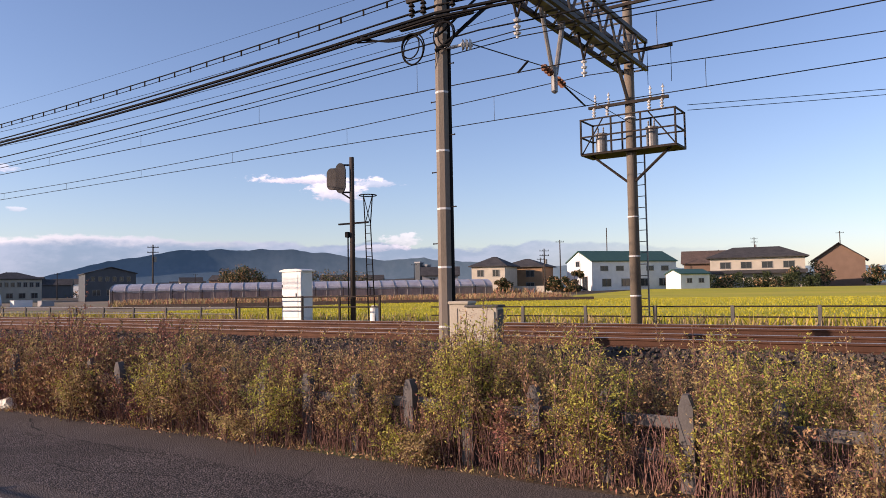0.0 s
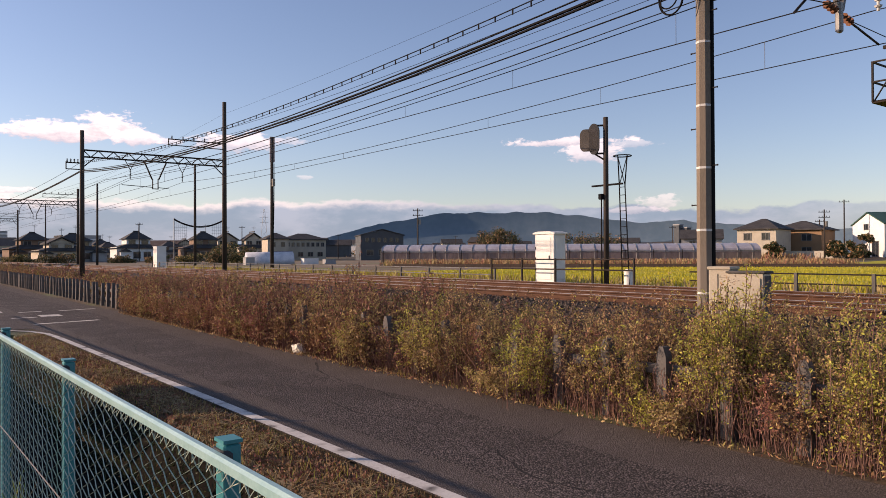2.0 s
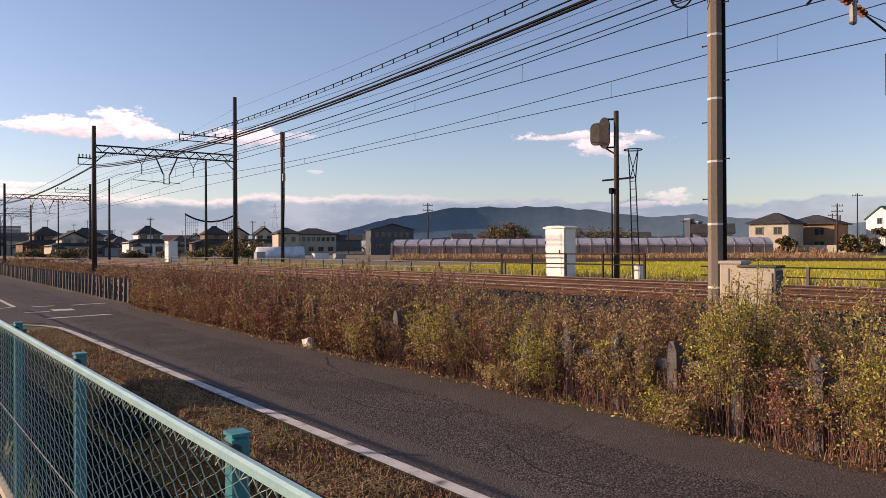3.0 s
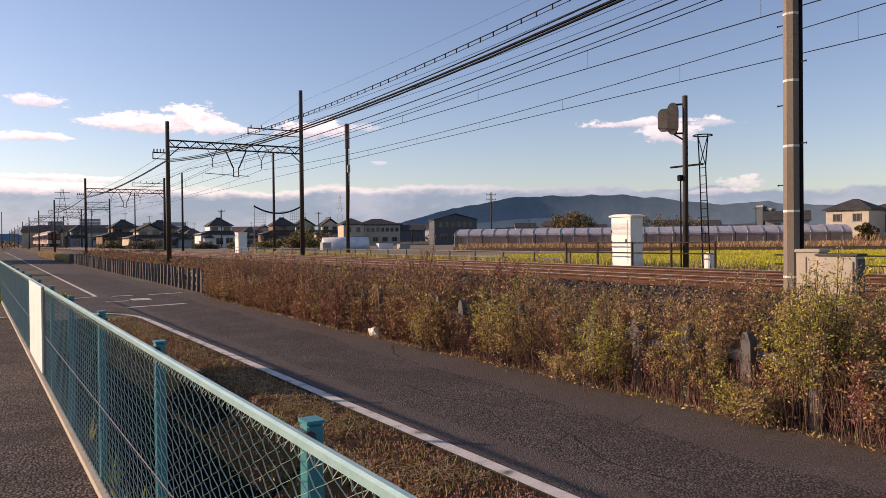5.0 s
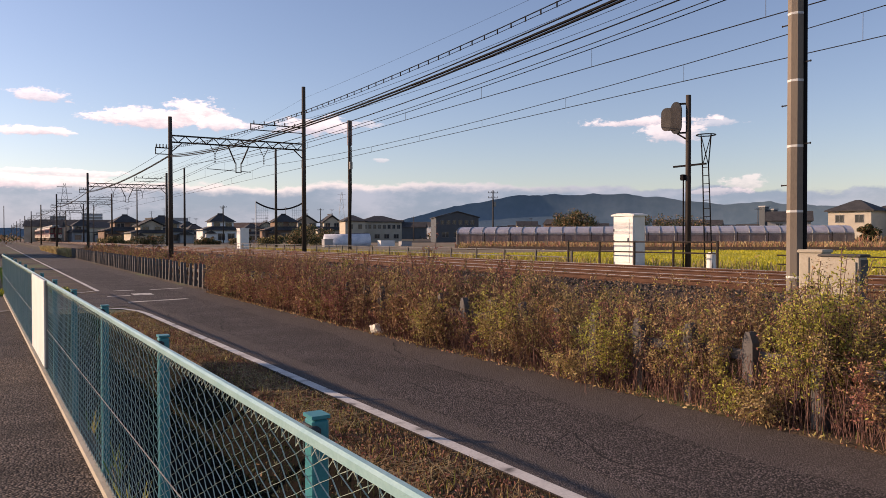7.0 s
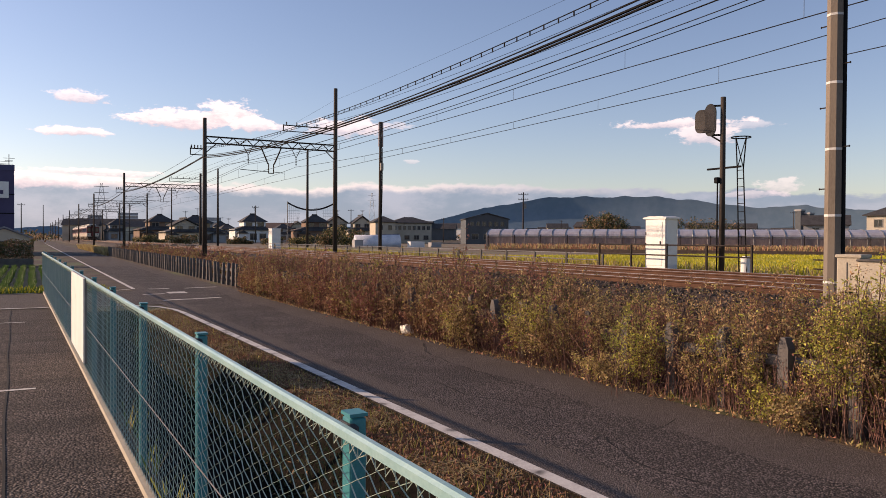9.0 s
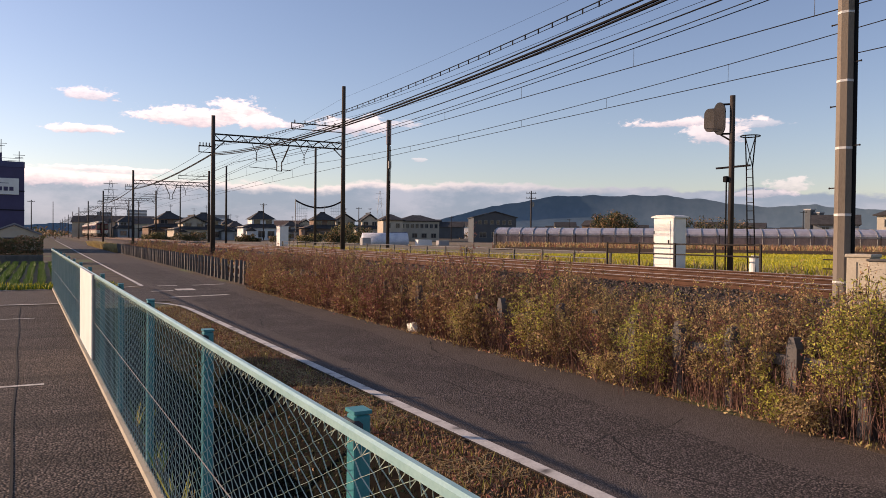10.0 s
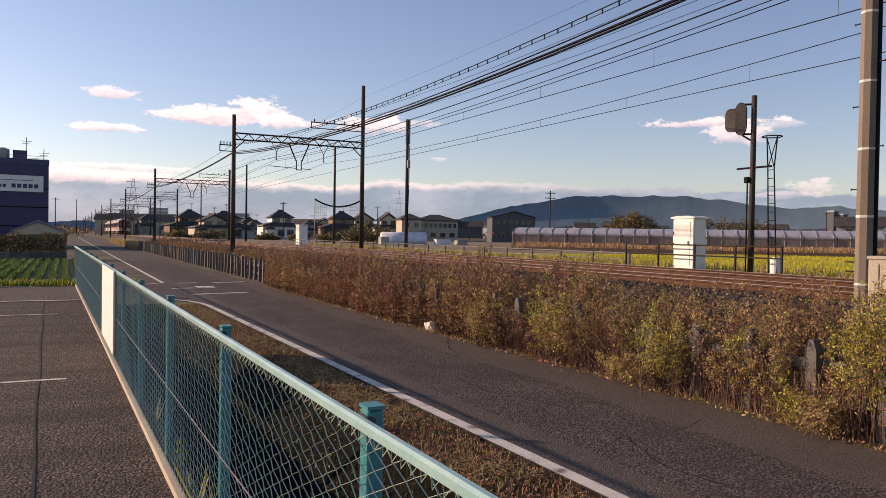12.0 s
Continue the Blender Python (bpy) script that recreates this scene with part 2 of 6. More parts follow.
M = dict(
    earth=material("dry_earth", (0.060, 0.043, 0.029), (0.105, 0.077, 0.051), scale=0.6, fine=18, bump=0.5, dist=0.04, c=(0.10, 0.12, 0.05), c_scale=0.12),
    asphalt=coarse("worn_asphalt", (0.030, 0.026, 0.024), (0.22, 0.18, 0.168), 50.0, 0.7, (0.046, 0.038, 0.036)),
    asphalt_edge=coarse("smooth_grey_asphalt", (0.066, 0.055, 0.050), (0.18, 0.15, 0.135), 60.0, 0.6, (0.082, 0.069, 0.062)),
    lot=coarse("lot_asphalt", (0.027, 0.021, 0.0185), (0.215, 0.170, 0.145), 40.0, 0.8, (0.022, 0.0175, 0.0155), (0.30, 2.2, 1)),
    crack=material("tar_crack", (0.025, 0.024, 0.024), rough=0.9),
    paint=material("worn_white_paint", (0.62, 0.59, 0.54), (0.46, 0.43, 0.39), rough=0.7, scale=3, fine=40, c=(0.12, 0.11, 0.10), c_scale=3.0, c_lo=0.54, c_hi=0.72),
    concrete=material("grey_concrete", (0.115, 0.108, 0.10), (0.075, 0.072, 0.07), rough=0.9, scale=2.5, fine=70, bump=0.25, c=(0.15, 0.14, 0.125), c_scale=1.5),
    pole_concrete=material("pole_concrete", (0.20, 0.165, 0.13), (0.14, 0.117, 0.092), rough=0.85, scale=1.5, fine=60, bump=0.2, stretch=(1, 1, 0.25), c=(0.17, 0.15, 0.13), c_scale=1.2),
    dark_pole=material("dark_stained_pole", (0.045, 0.036, 0.030), (0.07, 0.056, 0.046), rough=0.85, scale=1.0, fine=30, stretch=(1, 1, 0.2)),
    steel=material("dark_rusty_steel", (0.016, 0.013, 0.0115), (0.032, 0.023, 0.018), rough=0.75, scale=3, fine=40),
    galv=material("galvanised_steel", (0.24, 0.235, 0.225), (0.17, 0.165, 0.16), rough=0.5, metal=0.3, scale=5, fine=60, bump=0.05),
    weathered=material("weathered_grey_steel", (0.085, 0.082, 0.080), (0.05, 0.046, 0.043), rough=0.6, metal=0.2, scale=3, fine=40),
    wire=material("black_cable", (0.008, 0.008, 0.009), (0.013, 0.012, 0.012), rough=0.9, bump=0, spec=0.1),
    copper=material("contact_wire", (0.014, 0.013, 0.013), (0.02, 0.018, 0.017), rough=0.9, bump=0, spec=0.1),
    band=material("white_band", (0.62, 0.61, 0.58), (0.5, 0.49, 0.47), rough=0.6),
    teal=material("teal_painted_steel", (0.02, 0.17, 0.19), (0.03, 0.21, 0.23), spec=0.5, rough=0.38, scale=3, fine=90, bump=0.04, c=(0.10, 0.20, 0.19), c_scale=4, c_lo=0.6, c_hi=0.75),
    teal_wire=material("teal_coated_wire", (0.30, 0.40, 0.32), (0.46, 0.52, 0.42), rough=0.35, spec=0.5, scale=2, fine=80, bump=0),
    pale_rail=material("pale_green_rail", (0.30, 0.46, 0.45), (0.22, 0.38, 0.375), spec=0.7, rough=0.30, scale=4, fine=70, bump=0.05),
    cream=material("cream_painted_metal", (0.46, 0.41, 0.32), (0.38, 0.335, 0.26), rough=0.6, scale=3, fine=40, c=(0.33, 0.27, 0.20), c_scale=4, c_lo=0.63, c_hi=0.8),
    white=material("white_painted_metal", (0.75, 0.74, 0.70), (0.68, 0.67, 0.63), rough=0.45, scale=2, fine=50, bump=0.05, c=(0.45, 0.40, 0.33), c_scale=3, c_lo=0.66, c_hi=0.8),
    ballast=material("ballast", (0.036, 0.024, 0.018), (0.085, 0.057, 0.042), scale=6, fine=35, bump=0.9, dist=0.05, island=0.5),
    stone=material("ballast_stone", (0.035, 0.027, 0.022), (0.11, 0.086, 0.07), scale=8, fine=60, bump=0.4, island=0.8),
    rail=material("rusty_rail", (0.060, 0.028, 0.017), (0.095, 0.044, 0.025), rough=0.75, metal=0.2, scale=3, fine=60),
    rail_top=material("polished_rail_head", (0.45, 0.42, 0.40), (0.36, 0.33, 0.31), rough=0.28, metal=0.9, bump=0),
    sleeper=material("sleeper_concrete", (0.07, 0.05, 0.038), (0.045, 0.033, 0.026), rough=0.9, scale=4, obj_rand=0.4),
    fence_concrete=material("pale_fence_concrete", (0.14, 0.127, 0.12), (0.09, 0.083, 0.078), rough=0.9, scale=2.5, fine=50, bump=0.25, obj_rand=0.4),
    # mud for the ditch, near black because shade is put into its colour
    shade_mud=material("mud_with_shade", (0.007, 0.006, 0.005), (0.013, 0.0105, 0.008), rough=0.9, spec=0.03, scale=3, fine=30, bump=0.5),
    signal=material("dark_grey_signal_paint", (0.035, 0.036, 0.04), (0.055, 0.055, 0.055), rough=0.6, scale=3),
    signal_hood=material("tan_grey_signal_paint", (0.09, 0.08, 0.075), (0.06, 0.055, 0.05), rough=0.7, scale=3),
    glass=material("window_glass", (0.02, 0.026, 0.032), (0.03, 0.036, 0.042), rough=0.06, bump=0, spec=0.5),
    dark=material("dark_rubber", (0.012, 0.012, 0.013), rough=0.8, spec=0.1),
)


# ---- mesh helpers ----
class Shape:
    """Collects vertices and faces of one mesh."""

    def __init__(self):
        self.v, self.f, self.mi = [], [], []

    def add(self, verts, faces, mi=0):
        k = len(self.v)
        self.v += [tuple(p) for p in verts]
        self.f += [tuple(k + i for i in f) for f in faces]
        self.mi += [mi] * len(faces)
        return self

    def box(self, c, s, rz=0.0, mi=0, ch=0.0, rx=0.0, ry=0.0):
        m = pose(*c, rx, ry, rz)
        x, y, z = s[0] / 2, s[1] / 2, s[2] / 2
        if not ch:
            vs = [(i * x, j * y, k * z) for k in (-1, 1) for i, j in ((-1, -1), (1, -1), (1, 1), (-1, 1))]
            fs = [(3, 2, 1, 0), (4, 5, 6, 7), (0, 1, 5, 4), (1, 2, 6, 5), (2, 3, 7, 6), (3, 0, 4, 7)]
        else:
            q = min(ch, x * 0.9, y * 0.9)
            ring = [(-x + q, -y), (x - q, -y), (x, -y + q), (x, y - q), (x - q, y), (-x + q, y), (-x, y - q), (-x, -y + q)]
            g = [(1 - q / x), (1 - q / y)]
            inner = [(a * g[0], b * g[1]) for a, b in ring]
            zs = min(q, z * 0.9)
            vs = [(a, b, -z) for a, b in inner] + [(a, b, -z + zs) for a, b in ring] + [(a, b, z - zs) for a, b in ring] + [(a, b, z) for a, b in inner]
            fs = [tuple(range(7, -1, -1)), tuple(range(24, 32))]
            for r in range(3):
                for i in range(8):
                    fs.append((r * 8 + i, r * 8 + (i + 1) % 8, r * 8 + 8 + (i + 1) % 8, r * 8 + 8 + i))
        return self.add([m @ Vector(p) for p in vs], fs, mi)

    def cyl(self, p0, p1, r0, r1=None, n=8, mi=0, caps=True):
        r1 = r0 if r1 is None else r1
        p0, p1 = Vector(p0), Vector(p1)
        d = (p1 - p0).normalized()
        u = d.orthogonal().normalized() if abs(d.z) < 0.99 else Vector((1, 0, 0))
        w = d.cross(u)
        vs = []
        for p, r in ((p0, r0), (p1, r1)):
            vs += [p + (u * math.cos(2 * math.pi * i / n) + w * math.sin(2 * math.pi * i / n)) * r for i in range(n)]
        fs = [(i, (i + 1) % n, n + (i + 1) % n, n + i) for i in range(n)]
        if caps:
            fs += [tuple(range(n - 1, -1, -1)), tuple(range(n, 2 * n))]
        return self.add(vs, fs, mi)

    def tube(self, pts, r, n=5, mi=0):
        pts = [Vector(p) for p in pts]
        vs, fs = [], []
        for i, p in enumerate(pts):
            d = (pts[min(i + 1, len(pts) - 1)] - pts[max(i - 1, 0)]).normalized()
            up = Vector((0, 0, 1)) if abs(d.z) < 0.9 else Vector((1, 0, 0))
            u = d.cross(up).normalized()
            w = u.cross(d)
            vs += [p + (u * math.cos(2 * math.pi * k / n) + w * math.sin(2 * math.pi * k / n)) * r for k in range(n)]
        for i in range(len(pts) - 1):
            fs += [(i * n + k, i * n + (k + 1) % n, (i + 1) * n + (k + 1) % n, (i + 1) * n + k) for k in range(n)]
        return self.add(vs, fs, mi)

    def prism(self, profile, p0, p1, u, w, mi=0, caps=True):
        """A profile of (a, b) pairs, on the axes u and w, drawn from p0 to p1."""
        p0, p1, u, w = Vector(p0), Vector(p1), Vector(u), Vector(w)
        n = len(profile)
        vs = [p + u * a + w * b for p in (p0, p1) for a, b in profile]
        fs = [(i, (i + 1) % n, n + (i + 1) % n, n + i) for i in range(n)]
        if caps:
            fs += [tuple(range(n - 1, -1, -1)), tuple(range(n, 2 * n))]
        return self.add(vs, fs, mi)

    def mesh(self, name, mats, smooth=False):
        me = bpy.data.meshes.new(name)
        me.from_pydata(self.v, [], self.f)
        for m in (mats if isinstance(mats, (list, tuple)) else [mats]):
            me.materials.append(m)
        me.polygons.foreach_set("material_index", self.mi)
        if smooth:
            me.polygons.foreach_set("use_smooth", [True] * len(me.polygons))
        bm = bmesh.new()
        bm.from_mesh(me)
        bmesh.ops.recalc_face_normals(bm, faces=bm.faces)
        bm.to_mesh(me)
        bm.free()
        return me


def thing(name, label, category, group="", at=(0, 0, 0), rz=0.0):
    e = new(name)
    e.empty_display_size = 0.2
    e.matrix_basis = pose(*at, 0, 0, rz)
    return tagged(e, label, category, group)


def part(name, shape, mats, parent=None, label="", smooth=False):
    ob = new(name, shape.mesh(name, mats, smooth))
    ob.parent = parent
    return tagged(ob, label)


def solo(name, shape, mats, label, category, group="", kind="", smooth=False):
    return tagged(new(name, shape.mesh(name, mats, smooth)), label, category, group, kind)


def raw_quads(name, verts, mats, index=None):
    """A mesh of loose four-sided leaves from an array (n, 4, 3)."""
    n = len(verts)
    me = bpy.data.meshes.new(name)
    me.vertices.add(n * 4)
    me.vertices.foreach_set("co", np.asarray(verts, np.float32).ravel())
    me.loops.add(n * 4)
    me.loops.foreach_set("vertex_index", np.arange(n * 4, dtype=np.int32))
    me.polygons.add(n)
    me.polygons.foreach_set("loop_start", np.arange(0, n * 4, 4, dtype=np.int32))
    for m in mats:
        me.materials.append(m)
    if index is not None:
        me.polygons.foreach_set("material_index", np.asarray(index, np.int32))
    me.update(calc_edges=True)
    return new(name, me)


def leaves(rng, centres, size, droop=0.3):
    """Diamond leaves, folded a little, at the given centres."""
    n = len(centres)
    d = rng.normal(size=(n, 3))
    d[:, 2] -= droop
    d /= np.linalg.norm(d, axis=1)[:, None]
    s = np.cross(d, rng.normal(size=(n, 3)))
    s /= np.linalg.norm(s, axis=1)[:, None]
    ln = (size * rng.uniform(0.6, 1.3, n))[:, None]
    out = np.empty((n, 4, 3))
    out[:, 0] = centres - d * ln * 0.5
    out[:, 1] = centres + s * ln * 0.21
    out[:, 2] = centres + d * ln * 0.5
    out[:, 3] = centres - s * ln * 0.21
    return out


def bearing(az, dist, z=0.0):
    return (dist * math.sin(radians(az)), dist * math.cos(radians(az)), z)


# ---- ground, road, parking lot ----
RAIL_Z, FAR_Z = 1.25, 1.0
TRACKS = (13.45, 16.95)
rng = np.random.default_rng(7)


def build_ground():
    # across the line; the third value shifts with the slant of the fence
    prof = [(-3500, 0, 0), (-60, 0, 0), (0.80, 0, 1), (1.10, 0, 1), (1.12, -0.95, 1), (2.60, -1.0, 1), (3.22, -0.22, 1), (3.34, -0.05, 1), (3.6, -0.02, 1), (4.2, -0.03, 0), (7.25, -0.03, 0), (7.6, 0.02, 0), (9.2, 0.06, 0), (10.0, 0.30, 0), (11.2, 0.82, 0),
            (12.0, 0.93, 0), (18.6, 0.93, 0), (19.8, 0.96, 0), (21.5, FAR_Z - 0.1, 0), (26, FAR_Z - 0.1, 0), (105, FAR_Z - 0.1, 0), (136, FAR_Z + 0.55, 0), (200, FAR_Z + 0.6, 0), (3500, FAR_Z + 0.6, 0)]
    ys = [-3500, -60, -20, -6, 0, 6, 12, 18, 23.4, 23.6, 30, 50, 90, 160, 400, 3500]
    s = Shape()
    for y in ys:
        for x, z, k in prof:
            s.v.append((x - 0.017 * max(-20, min(30, y)) * k, y, z if not (k and (y > 23.5 or y < -21)) else -0.012))
    n = len(prof)
    s.f = [(j * n + i, j * n + i + 1, (j + 1) * n + i + 1, (j + 1) * n + i) for j in range(len(ys) - 1) for i in range(n - 1)]
    s.mi = [0] * len(s.f)
    solo("ground", s, M["earth"], "dry earth and low grass reaching to the horizon", "ground", kind="structure")


def lane_edge(y):
    """The lane's edge on the railway side, which opens out towards the camera."""
    return 7.22 + 0.028 * np.clip(15.0 - np.asarray(y, float), 0, 22)


def line_x(y):
    """The lane's white edge line."""
    return 4.17 - 0.019 * y


def strip(pts_l, pts_r, z, mat, name, label, category):
    s = Shape()
    n = len(pts_l)
    s.v = [(x, y, z) for x, y in pts_l] + [(x, y, z) for x, y in pts_r]
    s.f = [(i, n + i, n + i + 1, i + 1) for i in range(n - 1)]
    s.mi = [0] * len(s.f)
    return solo(name, s, mat, label, category, kind="structure")


def build_road():
    ys = [-60, -20, -6, 0, 6, 12, 18, 24]
    far = [24, 30, 36, 60, 100, 160, 300, 600]
    allys = ys + far[1:]
    ys = [y for y in allys if y <= 24]
    strip([(line_x(y) - 0.09, y) for y in ys] + [(3.5, y) for y in far[1:]], [(float(lane_edge(y)) + 0.06 + 0.10 * math.sin(y * 0.7), y) for y in allys], 0.0, M["asphalt_edge"], "road", "narrow grey asphalt lane with worn edges beside the railway", "road")
    strip([(line_x(y) + 0.62 + 0.05 * math.sin(y * 1.3), y) for y in np.arange(-60, 60, 1.5)], [(6.35 + 0.10 * math.sin(y * 0.9) + 0.05 * math.sin(y * 2.3), y) for y in np.arange(-60, 60, 1.5)], 0.004, M["asphalt"], "road_surface", "coarse dark worn asphalt running down the middle of the lane", "road")
    strip([(-80, y) for y in (25.2, 31.8)], [(3.75, y) for y in (25.2, 31.8)], -0.004, M["asphalt_edge"], "side_road", "narrow side road of grey asphalt meeting the lane", "road")
    strip([(-60, -40), (-60, 24.9)], [(0.95 + 0.6, -40), (0.95 - 0.017 * 24.9 - 0.05, 24.9)], 0.006, M["lot"], "parking_lot", "worn dark asphalt parking lot with faded bay lines", "parking lot")


def paint_line(name, pts, w, label, z=0.010):
    s = Shape()
    pts = [Vector((*p, 0)) for p in pts]
    vs = []
    for i, p in enumerate(pts):
        d = (pts[min(i + 1, len(pts) - 1)] - pts[max(i - 1, 0)]).normalized()
        nrm = Vector((-d.y, d.x, 0)) * w / 2
        vs += [(p + nrm + Vector((0, 0, z))), (p - nrm + Vector((0, 0, z)))]
    s.add(vs, [(2 * i, 2 * i + 1, 2 * i + 3, 2 * i + 2) for i in range(len(pts) - 1)])
    return solo(name, s, M["paint"], label, "road marking", "road markings", kind="structure")


def build_markings():
    edge = [(line_x(y), y) for y in np.arange(-12, 22.1, 1.0)] + [(3.68, 23.2), (3.4, 24.2), (2.9, 24.9), (2.0, 25.3), (-4, 25.5)]
    paint_line("edge_line", edge, 0.16, "worn white edge line curving into the side road")
    paint_line("edge_line", [(3.65, y) for y in range(33, 260, 6)], 0.15, "worn white edge line along the far lane")
    paint_line("edge_line", [(3.65, 33), (2.6, 32.0), (-6, 31.7)], 0.14, "worn white line along the side road")
    paint_line("stop_line", [(3.85, 26.6), (5.9, 27.1)], 0.28, "faded white stop line across the lane")
    paint_line("stop_line", [(4.55, 30.2), (5.25, 30.2)], 0.9, "faded white painted patch on the lane")
    paint_line("stop_line", [(3.6, 29.6), (4.4, 29.7)], 0.22, "faded white dash on the lane")
    paint_line("stop_line", [(5.6, 32.6), (7.0, 33.0)], 0.22, "faded white dash on the lane")
    paint_line("stop_line", [(4.2, 32.6), (5.0, 32.7)], 0.22, "faded white dash on the lane")
    for y, x1 in ((11.9, 0.02), (21.2, -0.16)):
        paint_line("bay_line", [(-7, y + 0.1), (x1, y)], 0.10, "faded white parking bay line", 0.014)
    s = Shape()
    for x0, y0, y1 in ((-0.12, -2, 24.8),):
        ys = np.arange(y0, y1, 0.5)
        xs = [x0 + 0.012 * math.sin(y * 1.1) - 0.018 * y for y in ys]
        s.add([p for x, y in zip(xs, ys) for p in ((x - 0.012, y, 0.013), (x + 0.012, y, 0.013))], [(2 * i, 2 * i + 1, 2 * i + 3, 2 * i + 2) for i in range(len(ys) - 1)])
    solo("pavement_joint", s, M["crack"], "dark tar joint running along the parking lot", "joint", kind="structure")


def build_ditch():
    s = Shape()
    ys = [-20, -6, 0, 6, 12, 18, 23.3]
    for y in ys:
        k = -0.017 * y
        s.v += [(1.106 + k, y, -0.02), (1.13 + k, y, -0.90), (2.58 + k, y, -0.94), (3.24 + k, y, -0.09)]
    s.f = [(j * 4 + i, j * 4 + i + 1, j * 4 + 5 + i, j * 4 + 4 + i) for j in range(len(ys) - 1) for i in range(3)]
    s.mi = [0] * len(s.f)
    # The sunlit bank stays dark too: its shade is painted, not cast.
    solo("ditch", s, M["shade_mud"], "muddy drainage ditch behind the chain-link fence, shade put into its near-black colour", "ditch", kind="structure")


def build_cracks():
    """Tar-dark cracks wandering over the lane."""
    r = random.Random(12)
    for k, (x, y, ang, ln) in enumerate(((4.9, 6.0, 20, 2.2), (5.6, 7.5, 105, 2.6), (6.3, 9.0, 95, 5.0), (5.0, 11.5, 10, 1.8), (6.4, 15.0, 92, 8.0), (5.2, 4.5, 100, 2.0), (4.7, 17.0, 88, 6.0), (5.9, 3.2, 15, 1.6), (6.0, 20.5, 5, 2.2))):
        pts, a = [], radians(ang)
        for _ in range(int(ln / 0.18)):
            pts.append((x, y))
            a += r.uniform(-0.45, 0.45) + 0.25 * (radians(ang) - a)
            x, y = x + 0.18 * math.cos(a), y + 0.18 * math.sin(a)
        s = Shape()
        w = [0.004 + 0.010 * r.random() for _ in pts]
        s.add([q for (px, py), ww in zip(pts, w) for q in ((px - ww, py + ww * 0.4, 0.0085), (px + ww, py - ww * 0.4, 0.0085))], [(2 * i, 2 * i + 1, 2 * i + 3, 2 * i + 2) for i in range(len(pts) - 1)])
        solo("pavement_crack", s, M["crack"], "dark crack wandering over the worn lane", "crack", "pavement cracks", kind="structure")


build_cracks()
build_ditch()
build_ground()
build_road()
build_markings()


# ---- railway ----
def build_tracks():
    bed = Shape()
    prof = [(9.9, 0.28), (11.3, 0.86), (11.9, 1.02), (12.6, 1.08), (14.3, 1.08), (15.2, 1.03), (16.1, 1.08), (17.8, 1.08), (18.6, 1.02), (19.3, 0.99)]
    ys = list(np.arange(-20, 60, 2.0)) + [60, 100, 200, 400, 700]
    bed.v = [(x + (0.05 * math.sin(y * 1.7 + x) if 0 < i < 9 else 0), y, z + 0.02 * math.sin(y * 2.9 + 3 * x)) for y in ys for i, (x, z) in enumerate(prof)]
    n = len(prof)
    bed.f = [(j * n + i, j * n + i + 1, (j + 1) * n + i + 1, (j + 1) * n + i) for j in range(len(ys) - 1) for i in range(n - 1)]
    bed.mi = [0] * len(bed.f)
    solo("ballast_bed", bed, M["ballast"], "brown rusty ballast bed under two railway tracks", "ballast", kind="structure")
    head = [(-0.06, 0.0), (0.06, 0.0), (0.05, 0.02), (0.012, 0.035), (0.012, 0.11), (0.034, 0.125), (0.034, 0.158), (-0.034, 0.158), (-0.034, 0.125), (-0.012, 0.11), (-0.012, 0.035), (-0.05, 0.02)]
    for c in TRACKS:
        t = thing("railway_track", "rusty steel railway track on ballast", "railway track", "railway tracks", at=(c, 0, RAIL_Z - 0.16))
        for sx in (-0.7175, 0.7175):
            s = Shape().prism(head, (sx, -30, 0), (sx, 640, 0), (1, 0, 0), (0, 0, 1))
            s.prism([(-0.03, 0.158), (0.03, 0.158), (0.028, 0.162), (-0.028, 0.162)], (sx, -30, 0), (sx, 640, 0), (1, 0, 0), (0, 0, 1), mi=1)
            part("rail", s, [M["rail"], M["rail_top"]], t)
        me = Shape().box((0, 0, -0.07), (2.3, 0.22, 0.14), ch=0.03).mesh("sleeper", M["sleeper"])
        for i in range(110):
            ob = new("sleeper", me)
            ob.parent = t
            ob.matrix_basis = pose(0, -8 + i * 0.62, 0)
    # stones on the near shoulder
    r = np.random.default_rng(3)
    s = Shape()
    base = [(1, 0, 0), (-1, 0, 0), (0, 1, 0), (0, -1, 0), (0, 0, 1), (0, 0, -1)]
    fs = [(0, 2, 4), (2, 1, 4), (1, 3, 4), (3, 0, 4), (2, 0, 5), (1, 2, 5), (3, 1, 5), (0, 3, 5)]
    for _ in range(9000):
        y = -3 + 24 * r.random() ** 1.3
        x = r.uniform(9.6, 12.6)
        z = np.interp(x, [q[0] for q in prof], [q[1] for q in prof])
        k = r.uniform(0.025, 0.06)
        sc = r.uniform(0.6, 1.3, 3) * k
        e = Euler(r.uniform(0, 6.3, 3)).to_matrix()
        s.add([e @ Vector((b[0] * sc[0], b[1] * sc[1], b[2] * sc[2])) + Vector((x, y, z + 0.015)) for b in base], fs)
    solo("ballast_stones", s, M["stone"], "loose brown ballast stones on the track shoulder", "stones", kind="stuff")


build_tracks()


def pole_rings(t, x, y, zs, r):
    for z in zs:
        part("band", Shape().cyl((x, y, z - 0.02), (x, y, z + 0.02), r, r, 14), M["band"], t)


